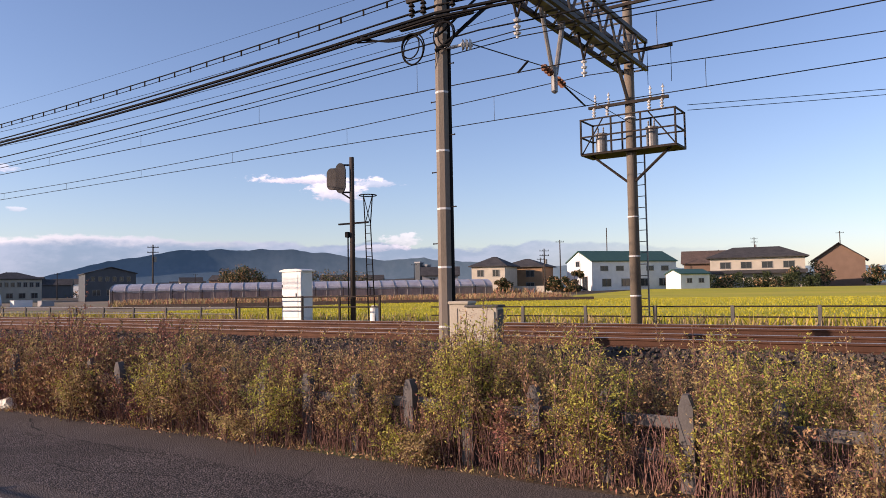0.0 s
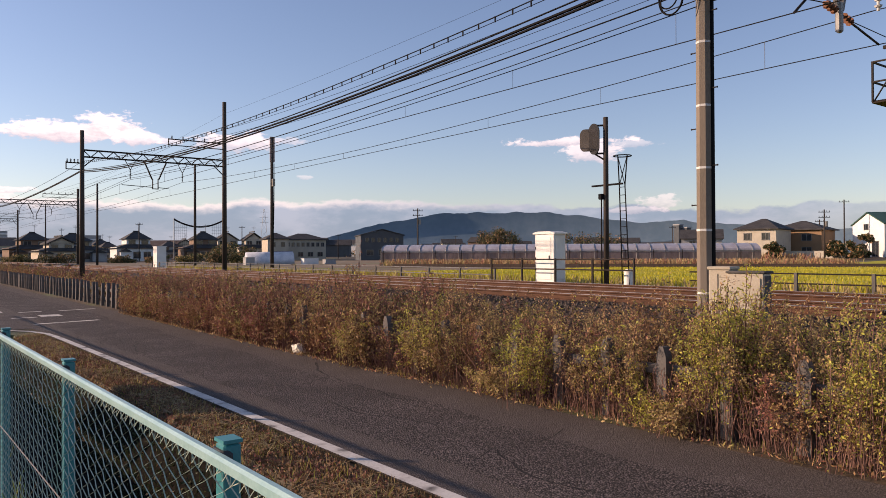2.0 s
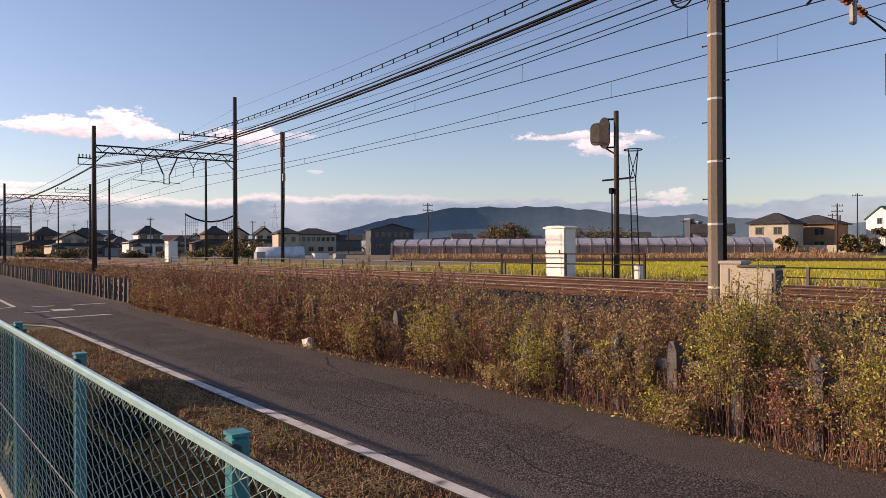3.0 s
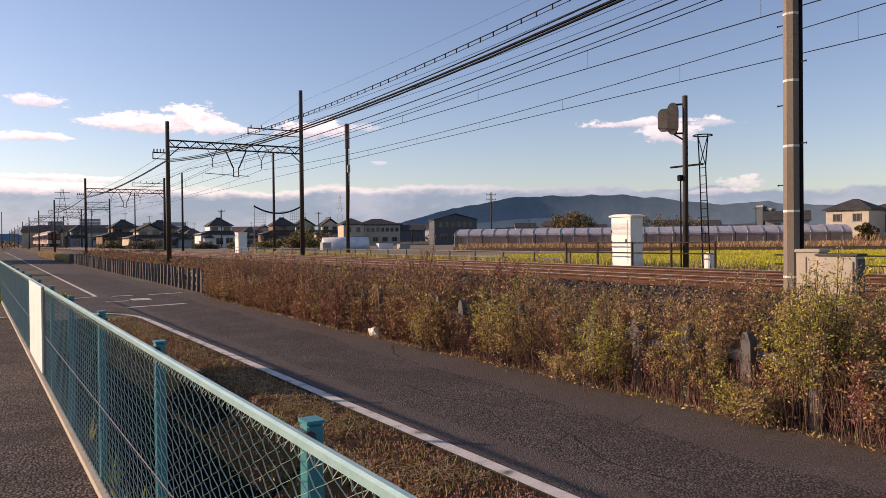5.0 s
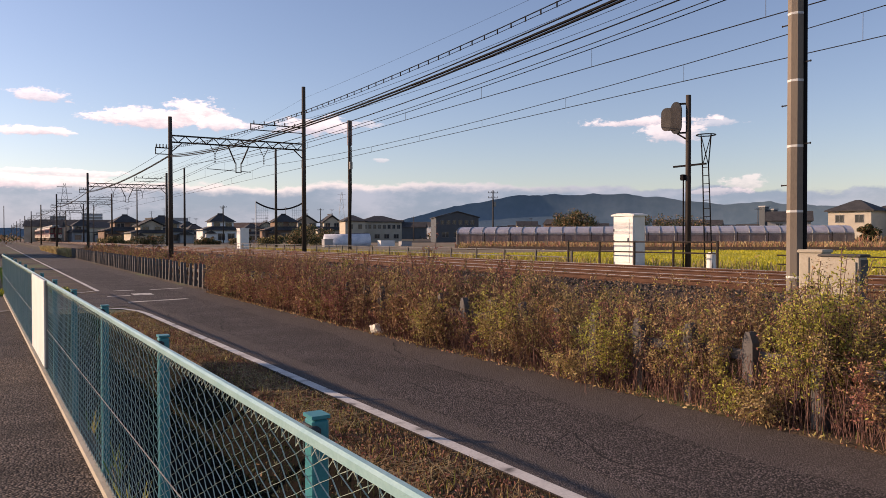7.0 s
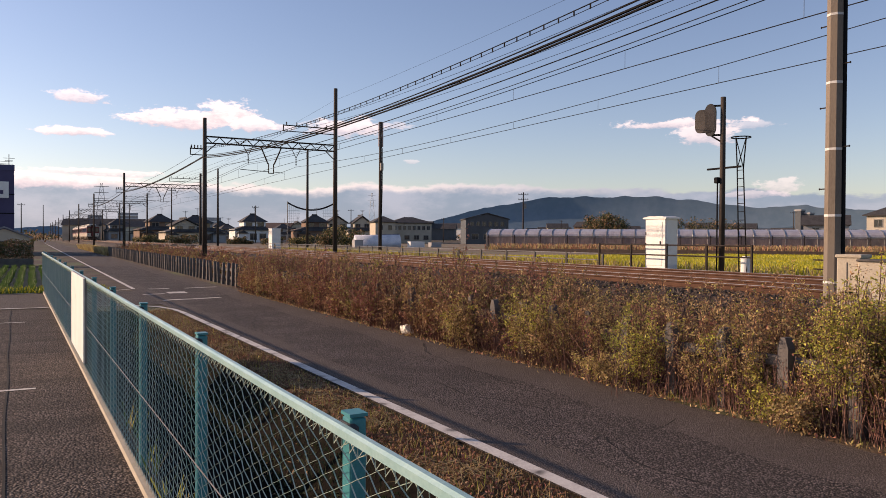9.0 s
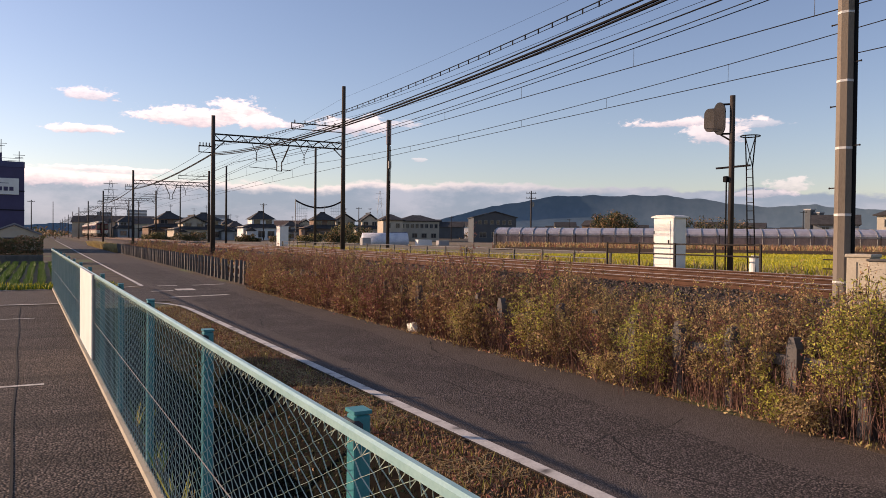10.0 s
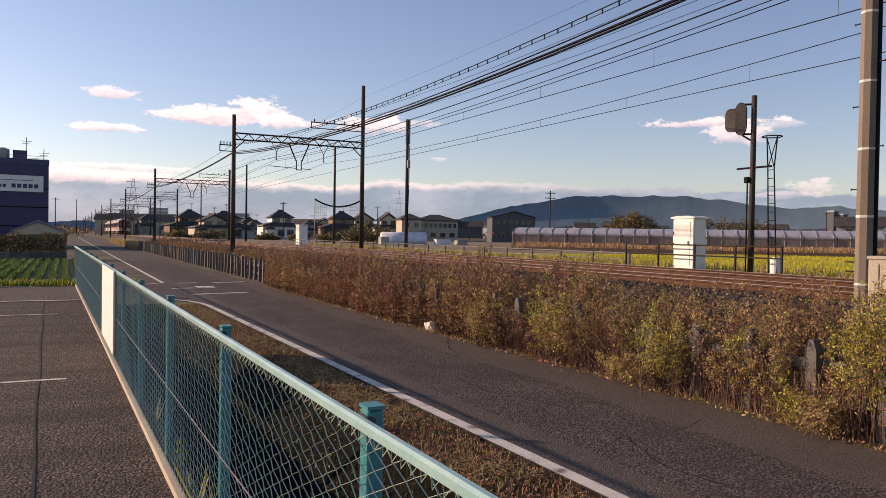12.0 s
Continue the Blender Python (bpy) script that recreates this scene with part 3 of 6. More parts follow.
def truss(s, x0, x1, y, z0, z1, n, r=0.04, depth=0.0):
    ys = (y,) if not depth else (y - depth / 2, y + depth / 2)
    for yy in ys:
        for z in (z0, z1):
            s.box(((x0 + x1) / 2, yy, z), (x1 - x0, r * 2, r * 2.2))
        for i in range(n):
            a, b = x0 + (x1 - x0) * i / n, x0 + (x1 - x0) * (i + 1) / n
            m = (a + b) / 2
            s.cyl((a, yy, z1), (m, yy, z0), r * 0.75, n=5, caps=False)
            s.cyl((m, yy, z0), (b, yy, z1), r * 0.75, n=5, caps=False)
    if depth:
        for i in range(n + 1):
            a = x0 + (x1 - x0) * i / n
            for z in (z0, z1):
                s.cyl((a, ys[0], z), (a, ys[1], z), r * 0.6, n=4, caps=False)
            if i < n:
                s.cyl((a, ys[0], z0), (a + (x1 - x0) / n, ys[1], z0), r * 0.6, n=4, caps=False)


def insulator(s, p, q, r=0.06, mi=0):
    p, q = Vector(p), Vector(q)
    s.cyl(p, q, r * 0.35, n=6, mi=mi)
    for k in (0.2, 0.5, 0.8):
        c = p.lerp(q, k)
        d = (q - p).normalized() * 0.02
        s.cyl(c - d, c + d, r, r * 0.7, 8, mi=mi)


def far_portal(y, first=False):
    t = thing("catenary_portal", "dark steel catenary portal spanning both tracks", "catenary portal", "catenary portals", at=(0, y, 0))
    hn, hf = 10.4, 13.4 if first else 10.8
    part("pole", Shape().cyl((10.45, 0, 0.3), (10.45, 0, hn), 0.17, 0.13, 12), M["dark_pole"], t, smooth=True)
    part("pole", Shape().cyl((20.0, 0, 0.8), (20.0, 0, hf), 0.18, 0.14, 12), M["dark_pole"], t, smooth=True)
    s = Shape()
    truss(s, 10.5, 19.95, 0, 8.68, 9.13, 10, 0.045)
    for x, d in ((10.5, 1), (19.95, -1)):
        s.cyl((x, 0, 8.0), (x + d * 0.75, 0, 8.68), 0.04, n=5)
    part("truss_beam", s, M["steel"], t)
    c = 15.1
    b = Shape()
    b.cyl((c - 0.75, 0, 8.68), (c - 0.22, 0, 7.45), 0.05, n=6).cyl((c + 0.75, 0, 8.68), (c + 0.22, 0, 7.45), 0.05, n=6)
    b.box((c - 0.18, 0, 7.15), (0.06, 0.06, 0.7)).box((c + 0.18, 0, 7.15), (0.06, 0.06, 0.7)).box((c, 0, 6.8), (0.42, 0.06, 0.06))
    b.cyl((c - 2.2, 0, 6.98), (c - 0.18, 0, 6.9), 0.025, n=5).cyl((c + 0.18, 0, 6.9), (c + 0.9, 0, 6.86), 0.025, n=5)
    part("drop_bracket", b, M["steel"], t)
    for c in TRACKS:
        b = Shape().cyl((c - 0.35, 0, 8.68), (c, 0, 8.0), 0.025, n=5).cyl((c + 0.35, 0, 8.68), (c, 0, 8.0), 0.025, n=5)
        insulator(b, (c, 0, 8.0), (c, 0, 7.4), 0.07, 0)
        part("insulator", b, M["steel"], t)
    for x0, x1, z in ((16.0, 20, 10.35), (9.5, 10.6, 8.25)) if first else ((16.0, 20, 10.0), (9.5, 10.6, 8.3)):
        b = Shape()
        b.box(((x0 + x1) / 2, 0, z), (x1 - x0, 0.07, 0.07)).box(((x0 + x1) / 2, 0, z - 0.42), (x1 - x0, 0.06, 0.06)).box((x0, 0, z - 0.2), (0.06, 0.06, 0.5))
        for k in range(5):
            xx = x0 + (x1 - x0) * (k + 0.3) / 5.2
            insulator(b, (xx, 0, z), (xx, 0, z + 0.26), 0.06)
        part("crossarm", b, M["steel"], t)
    return t


far_portal(53, True)
for y in (104, 157, 209, 262, 315, 368, 420, 474, 528):
    far_portal(y)


def near_portal():
    """The portal beside the camera: concrete poles, a box truss, and a platform with transformers."""
    y = 7.0
    t = thing("catenary_portal", "large catenary portal with banded concrete poles and a lattice beam", "catenary portal", "catenary portals", at=(0, y, 0))
    part("pole", Shape().cyl((10.59, 0, 0.2), (10.59, 0, 13.5), 0.127, 0.104, 8), M["pole_concrete"], t, "tapered eight-sided concrete pole with white bands")
    part("pole", Shape().cyl((20.2, 0, 0.7), (20.2, 0, 13.5), 0.155, 0.125, 18), M["pole_concrete"], t, "tapered concrete pole with a ladder", smooth=True)
    for z in (0.62, 1.53, 2.54, 3.54, 4.54, 5.56, 6.6):
        part("band", Shape().cyl((10.59, 0, z - 0.018), (10.59, 0, z + 0.018), 0.1305 - 0.0017 * z, n=8), M["band"], t)
    pole_rings(t, 20.2, 0, (1.9, 3.0, 4.1, 6.9), 0.16)
    for i in range(8):
        z = 2.95 + i * 0.62
        d = 1 if i % 2 else -1
        s = Shape()
        s.cyl((10.6, -0.12 * d, z), (10.6, -0.235 * d, z), 0.010, n=6)
        s.cyl((10.6, -0.23 * d, z), (10.6, -0.24 * d, z), 0.016, n=6)
        part("step_bolt", s, M["steel"], t)
    part("conduit", Shape().cyl((10.655, -0.112, 0.5), (10.65, -0.10, 8.0), 0.040, n=8), M["dark"], t)
    s = Shape()
    truss(s, 10.2, 20.7, 0, 8.35, 9.15, 11, 0.05, 0.7)
    for x, d in ((10.6, 1), (20.1, -1)):
        s.cyl((x, 0, 7.3), (x + d * 0.9, 0, 8.35), 0.05, n=6)
    part("lattice_beam", s, M["weathered"], t)
    part("walkway_board", Shape().box((15.6, 0, 8.42), (8.6, 0.28, 0.05)), M["galv"], t)
    c = 15.2
    b = Shape()
    b.cyl((c - 0.62, 0, 8.35), (c - 0.08, 0, 7.0), 0.05, n=8).cyl((c + 0.55, 0, 8.35), (c + 0.08, 0, 7.0), 0.06, n=8).box((c, 0, 6.85), (0.15, 0.12, 0.62), ch=0.03)
    part("drop_bracket", b, M["galv"], t)
    b = Shape()
    insulator(b, (c - 0.12, 0, 6.95), (c - 0.62, 0, 7.02), 0.09)
    insulator(b, (c + 0.12, 0, 6.9), (c + 0.55, 0, 6.82), 0.09)
    part("brown_insulator", b, material("brown_porcelain", (0.20, 0.085, 0.04), rough=0.3, bump=0), t)
    b = Shape().cyl((c - 0.62, 0, 7.02), (10.75, -0.55, 6.35), 0.012, n=5).cyl((13.45, 0, 6.6), (13.9, 0, 6.95), 0.025, n=6)
    b.cyl((c + 0.55, 0, 6.82), (16.95, 0, 6.6), 0.025, n=6).cyl((c + 0.55, 0, 6.86), (20.1, 0, 6.75), 0.010, n=5)
    part("pull_off_arm", b, M["steel"], t)
    for c in (13.45, 16.95):
        b = Shape().cyl((c - 0.32, 0, 8.35), (c, 0, 7.75), 0.03, n=6).cyl((c + 0.32, 0, 8.35), (c, 0, 7.75), 0.03, n=6)
        part("hanger", b, M["steel"], t)
        b = Shape()
        insulator(b, (c, 0, 7.78), (c, 0, 7.32), 0.085)
        part("insulator", b, M["band"], t)
    # platform on the far pole
    b = Shape()
    px, z0 = 20.0, 5.95
    b.box((px + 0.3, 0, z0), (0.9, 2.75, 0.06))
    for x in (px - 0.15, px + 0.75):
        for yy in (-1.35, -0.4, 0.45, 1.35):
            b.box((x, yy, z0 + 0.5), (0.045, 0.045, 1.0))
        for z in (0.5, 1.0):
            b.box((x, 0, z0 + z), (0.04, 2.75, 0.04))
    for yy in (-1.35, 1.35):
        for z in (0.5, 1.0):
            b.box((px + 0.3, yy, z0 + z), (0.9, 0.04, 0.04))
        b.cyl((px + 0.1, yy * 0.85, z0), (px + 0.15, 0, z0 - 0.95), 0.04, n=6)
    b.cyl((px - 0.1, -1.35, z0), (px - 0.1, -0.6, z0 + 1.0), 0.02, n=5).cyl((px - 0.1, 1.35, z0), (px - 0.1, 0.7, z0 + 1.0), 0.02, n=5)
    part("platform", b, M["steel"], t, "steel service platform with railings")
    for yy in (-0.62, 0.85):
        b = Shape().cyl((px + 0.15, yy, z0 + 0.03), (px + 0.15, yy, z0 + 0.55), 0.16, n=14).cyl((px + 0.15, yy, z0 + 0.55), (px + 0.15, yy, z0 + 0.6), 0.18, n=14)
        insulator(b, (px + 0.1, yy - 0.08, z0 + 0.6), (px + 0.1, yy - 0.08, z0 + 0.78), 0.03)
        insulator(b, (px + 0.1, yy + 0.08, z0 + 0.6), (px + 0.1, yy + 0.08, z0 + 0.78), 0.03)
        part("transformer", b, M["galv"], t)
    b = Shape().box((px, 0, z0 + 1.35), (0.08, 2.3, 0.08))
    for yy in (-1.0, -0.65, 0.55, 0.95):
        insulator(b, (px, yy, z0 + 1.35), (px, yy, z0 + 1.72), 0.045, 1)
        insulator(b, (px - 0.12, yy, z0 + 1.3), (px - 0.12, yy, z0 + 1.02), 0.06, 1)
    part("cutout_arm", b, [M["steel"], M["band"]], t)
    part("side_arm", Shape().box((px, -0.5, 8.7), (0.07, 1.6, 0.07)), M["steel"], t)
    b = Shape().box((px, 0, 10.1), (0.08, 2.4, 0.08))
    for yy in (-1.2, -0.85, 0.6, 1.1):
        insulator(b, (px, yy, 10.1), (px, yy, 10.4), 0.07)
    part("crossarm", b, M["steel"], t)
    for yy in (-1.25, -0.6):
        part("jumper_wire", Shape().cyl((px, yy, 8.7), (px, yy, z0 + 1.75), 0.008, n=4), M["wire"], t)
    b = Shape()
    for x in (-0.17, 0.17):
        b.box((20.5, x - 0.1, 3.6), (0.03, 0.04, 4.6))
    for k in range(14):
        b.cyl((20.5, -0.27, 1.5 + k * 0.32), (20.5, 0.07, 1.5 + k * 0.32), 0.012, n=5)
    part("ladder", b, M["galv"], t)
    # cable coils and a strain insulator on the near pole
    for k, (r, zc, off) in enumerate(((0.24, 6.35, 0.42), (0.19, 6.4, 0.46), (0.21, 6.3, 0.38), (0.17, 6.45, -0.32), (0.2, 6.42, -0.28))):
        part("cable_coil", Shape().tube([(10.33 - 0.025 * k, off + r * math.cos(a), zc + r * 1.15 * math.sin(a)) for a in np.linspace(0, 6.4, 22)], 0.013, 5), M["wire"], t, "loop of black cable")
    for k in range(3):
        part("cable_tail", Shape().tube([(10.36, 1.7 - q * 1.75, 6.72 + 0.06 * k - (0.10 + 0.09 * k) * math.sin(q * 2.6)) for q in np.linspace(0, 1.1, 12)], 0.016, 5), M["wire"], t)
    part("riser_cable", Shape().tube([(10.4 + 3.0 * q ** 2, -1.2 * q * (1.3 - q), 6.25 + 2.3 * q ** 1.5) for q in np.linspace(0, 1, 12)], 0.035, 6), M["wire"], t, "thick black cable rising to the beam")
    part("riser_cable", Shape().tube([(10.4 + 2.4 * q ** 2, -1.0 * q * (1.3 - q), 6.5 + 2.0 * q ** 1.5) for q in np.linspace(0, 1, 12)], 0.022, 6), M["wire"], t)
    part("cable_arm", Shape().box((10.42, 0.0, 6.78), (0.08, 1.5, 0.06)).box((10.42, 0.0, 7.25), (0.08, 1.2, 0.06)), M["steel"], t)
    b = Shape().cyl((10.5, -0.1, 6.3), (10.62, -0.4, 6.34), 0.02, n=6)
    insulator(b, (10.62, -0.38, 6.34), (10.72, -0.56, 6.34), 0.11)
    part("strain_insulator", b, M["band"], t)
    for yy in (0.5, 0.25, -0.35):
        b = Shape()
        insulator(b, (10.42, yy, 6.95), (10.42, yy, 7.22), 0.06)
        part("insulator", b, M["steel"], t)


near_portal()


# ---- wires ----
STOPS = [-45, 7, 53, 104, 157, 209, 262, 315, 368, 420, 474, 528]


def span(y0, y1, x, z, sag, n=14, z1=None):
    z1 = z if z1 is None else z1
    return [(x, y0 + (y1 - y0) * k / n, z + (z1 - z) * k / n - sag * 4 * (k / n) * (1 - k / n)) for k in range(n + 1)]


def chain(spans):
    """One line through the spans, without doubling the points at the supports."""
    pts = []
    for sp in spans:
        pts += sp if not pts else sp[1:]
    return pts


def run(name, x, zs, sag, r, label, rungs=0.0):
    """A wire carried from portal to portal along the whole line. zs: its height at the first supports, then the last value goes on."""
    zz = list(zs) + [zs[-1]] * (len(STOPS) - len(zs))
    sp = [span(a, b, x, zz[i], sag * (1.0 if i < 2 else 0.55), 18 if a < 110 else 6, zz[i + 1]) for i, (a, b) in enumerate(zip(STOPS, STOPS[1:]))]
    t = thing(name, label, "overhead wire", "overhead wires")
    part("wire", Shape().tube(chain(sp), r, 5), M["wire"], t)
    if rungs:
        s = Shape()
        lower = [(p[0], p[1], p[2] - 0.10) for p in sp[1]]
        s.tube(lower, 0.009, 4)
        n = int((STOPS[2] - STOPS[1]) / rungs)
        for k in range(1, n):
            q = k / n
            y = STOPS[1] + (STOPS[2] - STOPS[1]) * q
            z = zz[1] + (zz[2] - zz[1]) * q - sag * 4 * q * (1 - q)
            s.box((x, y, z - 0.05), (0.02, 0.03, 0.13))
        part("hanger_strand", s, M["wire"], t)
    return t


def build_wires():
    for c in TRACKS:
        t = thing("catenary", "contact wire hung from a messenger wire by droppers", "overhead wire", "overhead wires", at=(c, 0, 0))
        part("contact_wire", Shape().tube([(0, STOPS[0], 6.6), (0, STOPS[-1], 6.6)], 0.012, 5), M["copper"], t)
        sp = [span(a, b, 0, 7.35, 0.5, 18) for a, b in zip(STOPS, STOPS[1:])]
        part("messenger_wire", Shape().tube(chain(sp), 0.012, 5), M["copper"], t)
        if c == TRACKS[0]:
            part("feeder_wire", Shape().tube(chain([span(a, b, -0.15, 7.42, 0.5, 18) for a, b in zip(STOPS, STOPS[1:])]), 0.012, 5), M["copper"], t)
        for i, pts in enumerate(sp[:5]):
            for k in range(1, 18, 2):
                part("dropper", Shape().cyl(pts[k], (0, pts[k][1], 6.6), 0.007, n=4), M["galv"], t)
    run("feeder_cable", 10.42, (7.1, 6.92, 7.75, 8.0), 0.76, 0.032, "thick black feeder cable hung between the portals")
    run("feeder_cable", 10.30, (7.0, 6.80, 7.65, 7.9), 0.78, 0.028, "thick black feeder cable hung between the portals")
    run("feeder_cable", 10.48, (7.3, 7.08, 7.85, 8.1), 0.78, 0.018, "black feeder cable hung between the portals")
    run("messenger_cable", 10.5, (7.6, 7.45, 8.4, 8.5), 0.78, 0.014, "black messenger cable with close hangers", 0.55)
    run("overhead_wire", 11.9, (7.2, 7.05, 7.25, 7.25), 0.5, 0.016, "thin dark overhead wire")
    run("overhead_wire", 19.9, (12.7, 12.7, 12.5, 10.6), 0.25, 0.006, "thin dark overhead wire")
    for x, z in ((18.5, 10.5), (19.3, 10.5), (17.4, 10.5)):
        run("overhead_wire", x, (z,), 0.6, 0.010, "thin dark overhead wire")
    t = thing("service_wire", "thin service wires leading from the platform over the field", "overhead wire", "overhead wires")
    for k, z in enumerate((7.2, 7.05)):
        part("wire", Shape().tube([(20.9 + 18 * q, 5.6 - 40 * q, z + 2.0 * q - 1.0 * q * (1 - q)) for q in np.linspace(0, 1, 16)], 0.009, 4), M["wire"], t)


build_wires()


# ---- chain-link fence beside the parking lot ----
def fence_x(y):
    return 0.95 - 0.017 * y


def build_fence():
    y0, step, n = 2.38 - 2.43 * 3, 2.43, 16
    t = thing("chain_link_fence", "teal chain-link fence with square posts round the parking lot", "fence")
    post = Shape().box((0, 0, 0.72), (0.06, 0.075, 1.66), ch=0.006).box((0, 0, 1.56), (0.066, 0.081, 0.012)).mesh("post", M["teal"])
    for i in range(n + 1):
        y = y0 + i * step
        ob = new("post", post)
        ob.parent = t
        ob.matrix_basis = pose(fence_x(y) + 0.036, y + 0.015, -0.014, 0, 0, 1.0)
        c = Shape().box((fence_x(y) + 0.01, y + 0.015, 1.495), (0.05, 0.11, 0.05), ch=0.012)
        part("clamp", c, M["signal"], t, "dark clamp")
    ya, yb = y0, y0 + n * step
    s = Shape()
    s.prism([(-0.018, -0.018), (0.018, -0.018), (0.018, 0.008), (0.009, 0.018), (-0.009, 0.018), (-0.018, 0.008)], (fence_x(ya) - 0.02, ya, 1.502), (fence_x(yb) - 0.02, yb, 1.502), (1, 0, 0), (0, 0, 1))
    part("top_rail", s, M["pale_rail"], t, "pale green top rail")
    s = Shape()
    s.prism([(-0.03, 0), (0.03, 0), (0.03, 0.07), (-0.03, 0.07)], (fence_x(ya) - 0.03, ya, 0.0), (fence_x(yb) - 0.03, yb, 0.0), (1, 0, 0), (0, 0, 1))
    part("bottom_rail", s, M["cream"], t, "pale bottom rail")
    part("tension_wire", Shape().tube([(fence_x(ya) - 0.035, ya, 0.78), (fence_x(yb) - 0.035, yb, 0.78)], 0.004, 5), M["galv"], t)
    # woven wire: each wire zigzags upwards and hooks into its neighbours
    pitch, half = 0.0759, 0.0385
    for i in range(n):
        a = y0 + i * step
        s = Shape()
        near = a < 16
        rows_z = np.arange(0.06, 1.492, 0.0345)
        m = round(step / pitch)
        r = 0.0029 if near else 0.0032
        for k in range(m):
            yc = a + (k + 0.5) * pitch
            pts = [(fence_x(yc) - 0.02 + (0.004 if j % 2 else -0.004), yc + (half if (j + k) % 2 else -half), z) for j, z in enumerate(rows_z)]
            s.tube(pts, r, 3)
        s.tube([(fence_x(a + j * step / 72) - 0.044 + (0.012 if j % 2 else 0.0), a + j * step / 72, 1.499 if j % 2 else 1.455) for j in range(73)], 0.002, 3)
        part("mesh_panel", s, M["teal_wire"], t)
    b = Shape().box((fence_x(14) - 0.06, 13.95, 0.86), (0.03, 2.75, 1.3), rz=0.97, ch=0.006)
    sign = thing("blank_sign_board", "plain white board fixed to the chain-link fence", "sign board")
    part("board", b, M["white"], sign)
    f = Shape()
    for z in (0.22, 1.5):
        f.box((fence_x(14) - 0.04, 13.95, z), (0.03, 2.79, 0.03), rz=0.97)
    for y in (12.56, 15.34):
        f.box((fence_x(y) - 0.04, y, 0.86), (0.03, 0.03, 1.3))
    part("frame", f, M["galv"], sign)


build_fence()


# ---- weeds along the railway fence ----
L = dict(
    brown=leaf_material("brown_dry_leaves", (0.27, 0.155, 0.078), (0.46, 0.285, 0.135), (0.15, 0.085, 0.05), through=0.12),
    tan=leaf_material("tan_dry_leaves", (0.58, 0.44, 0.19), (0.30, 0.205, 0.095), (0.33, 0.30, 0.095), through=0.3),
    green=leaf_material("yellow_green_leaves", (0.28, 0.285, 0.055), (0.58, 0.52, 0.10), (0.12, 0.155, 0.04), through=0.3),
    red=leaf_material("reddish_leaves", (0.27, 0.11, 0.085), (0.36, 0.16, 0.11)),
    dark=leaf_material("dark_green_leaves", (0.035, 0.05, 0.022), (0.075, 0.09, 0.035), through=0.2),
    litter=leaf_material("dry_verge_litter", (0.13, 0.075, 0.042), (0.25, 0.145, 0.075), (0.09, 0.055, 0.032), through=0.05),
    straw=leaf_material("straw", (0.42, 0.32, 0.16), (0.28, 0.20, 0.10)),
    crop=leaf_material("green_crop", (0.06, 0.12, 0.025), (0.12, 0.19, 0.04)),
    rice=leaf_material("yellow_green_rice_stubble", (0.42, 0.37, 0.02), (0.52, 0.44, 0.03), (0.30, 0.30, 0.02)),
    stalk=material("reddish_stalks", (0.30, 0.17, 0.13), (0.12, 0.06, 0.055), rough=0.8, bump=0, island=0.9, scale=2),
    stem=material("dry_stems", (0.19, 0.11, 0.085), (0.075, 0.042, 0.038), rough=0.85, bump=0, island=0.8, scale=2),
)


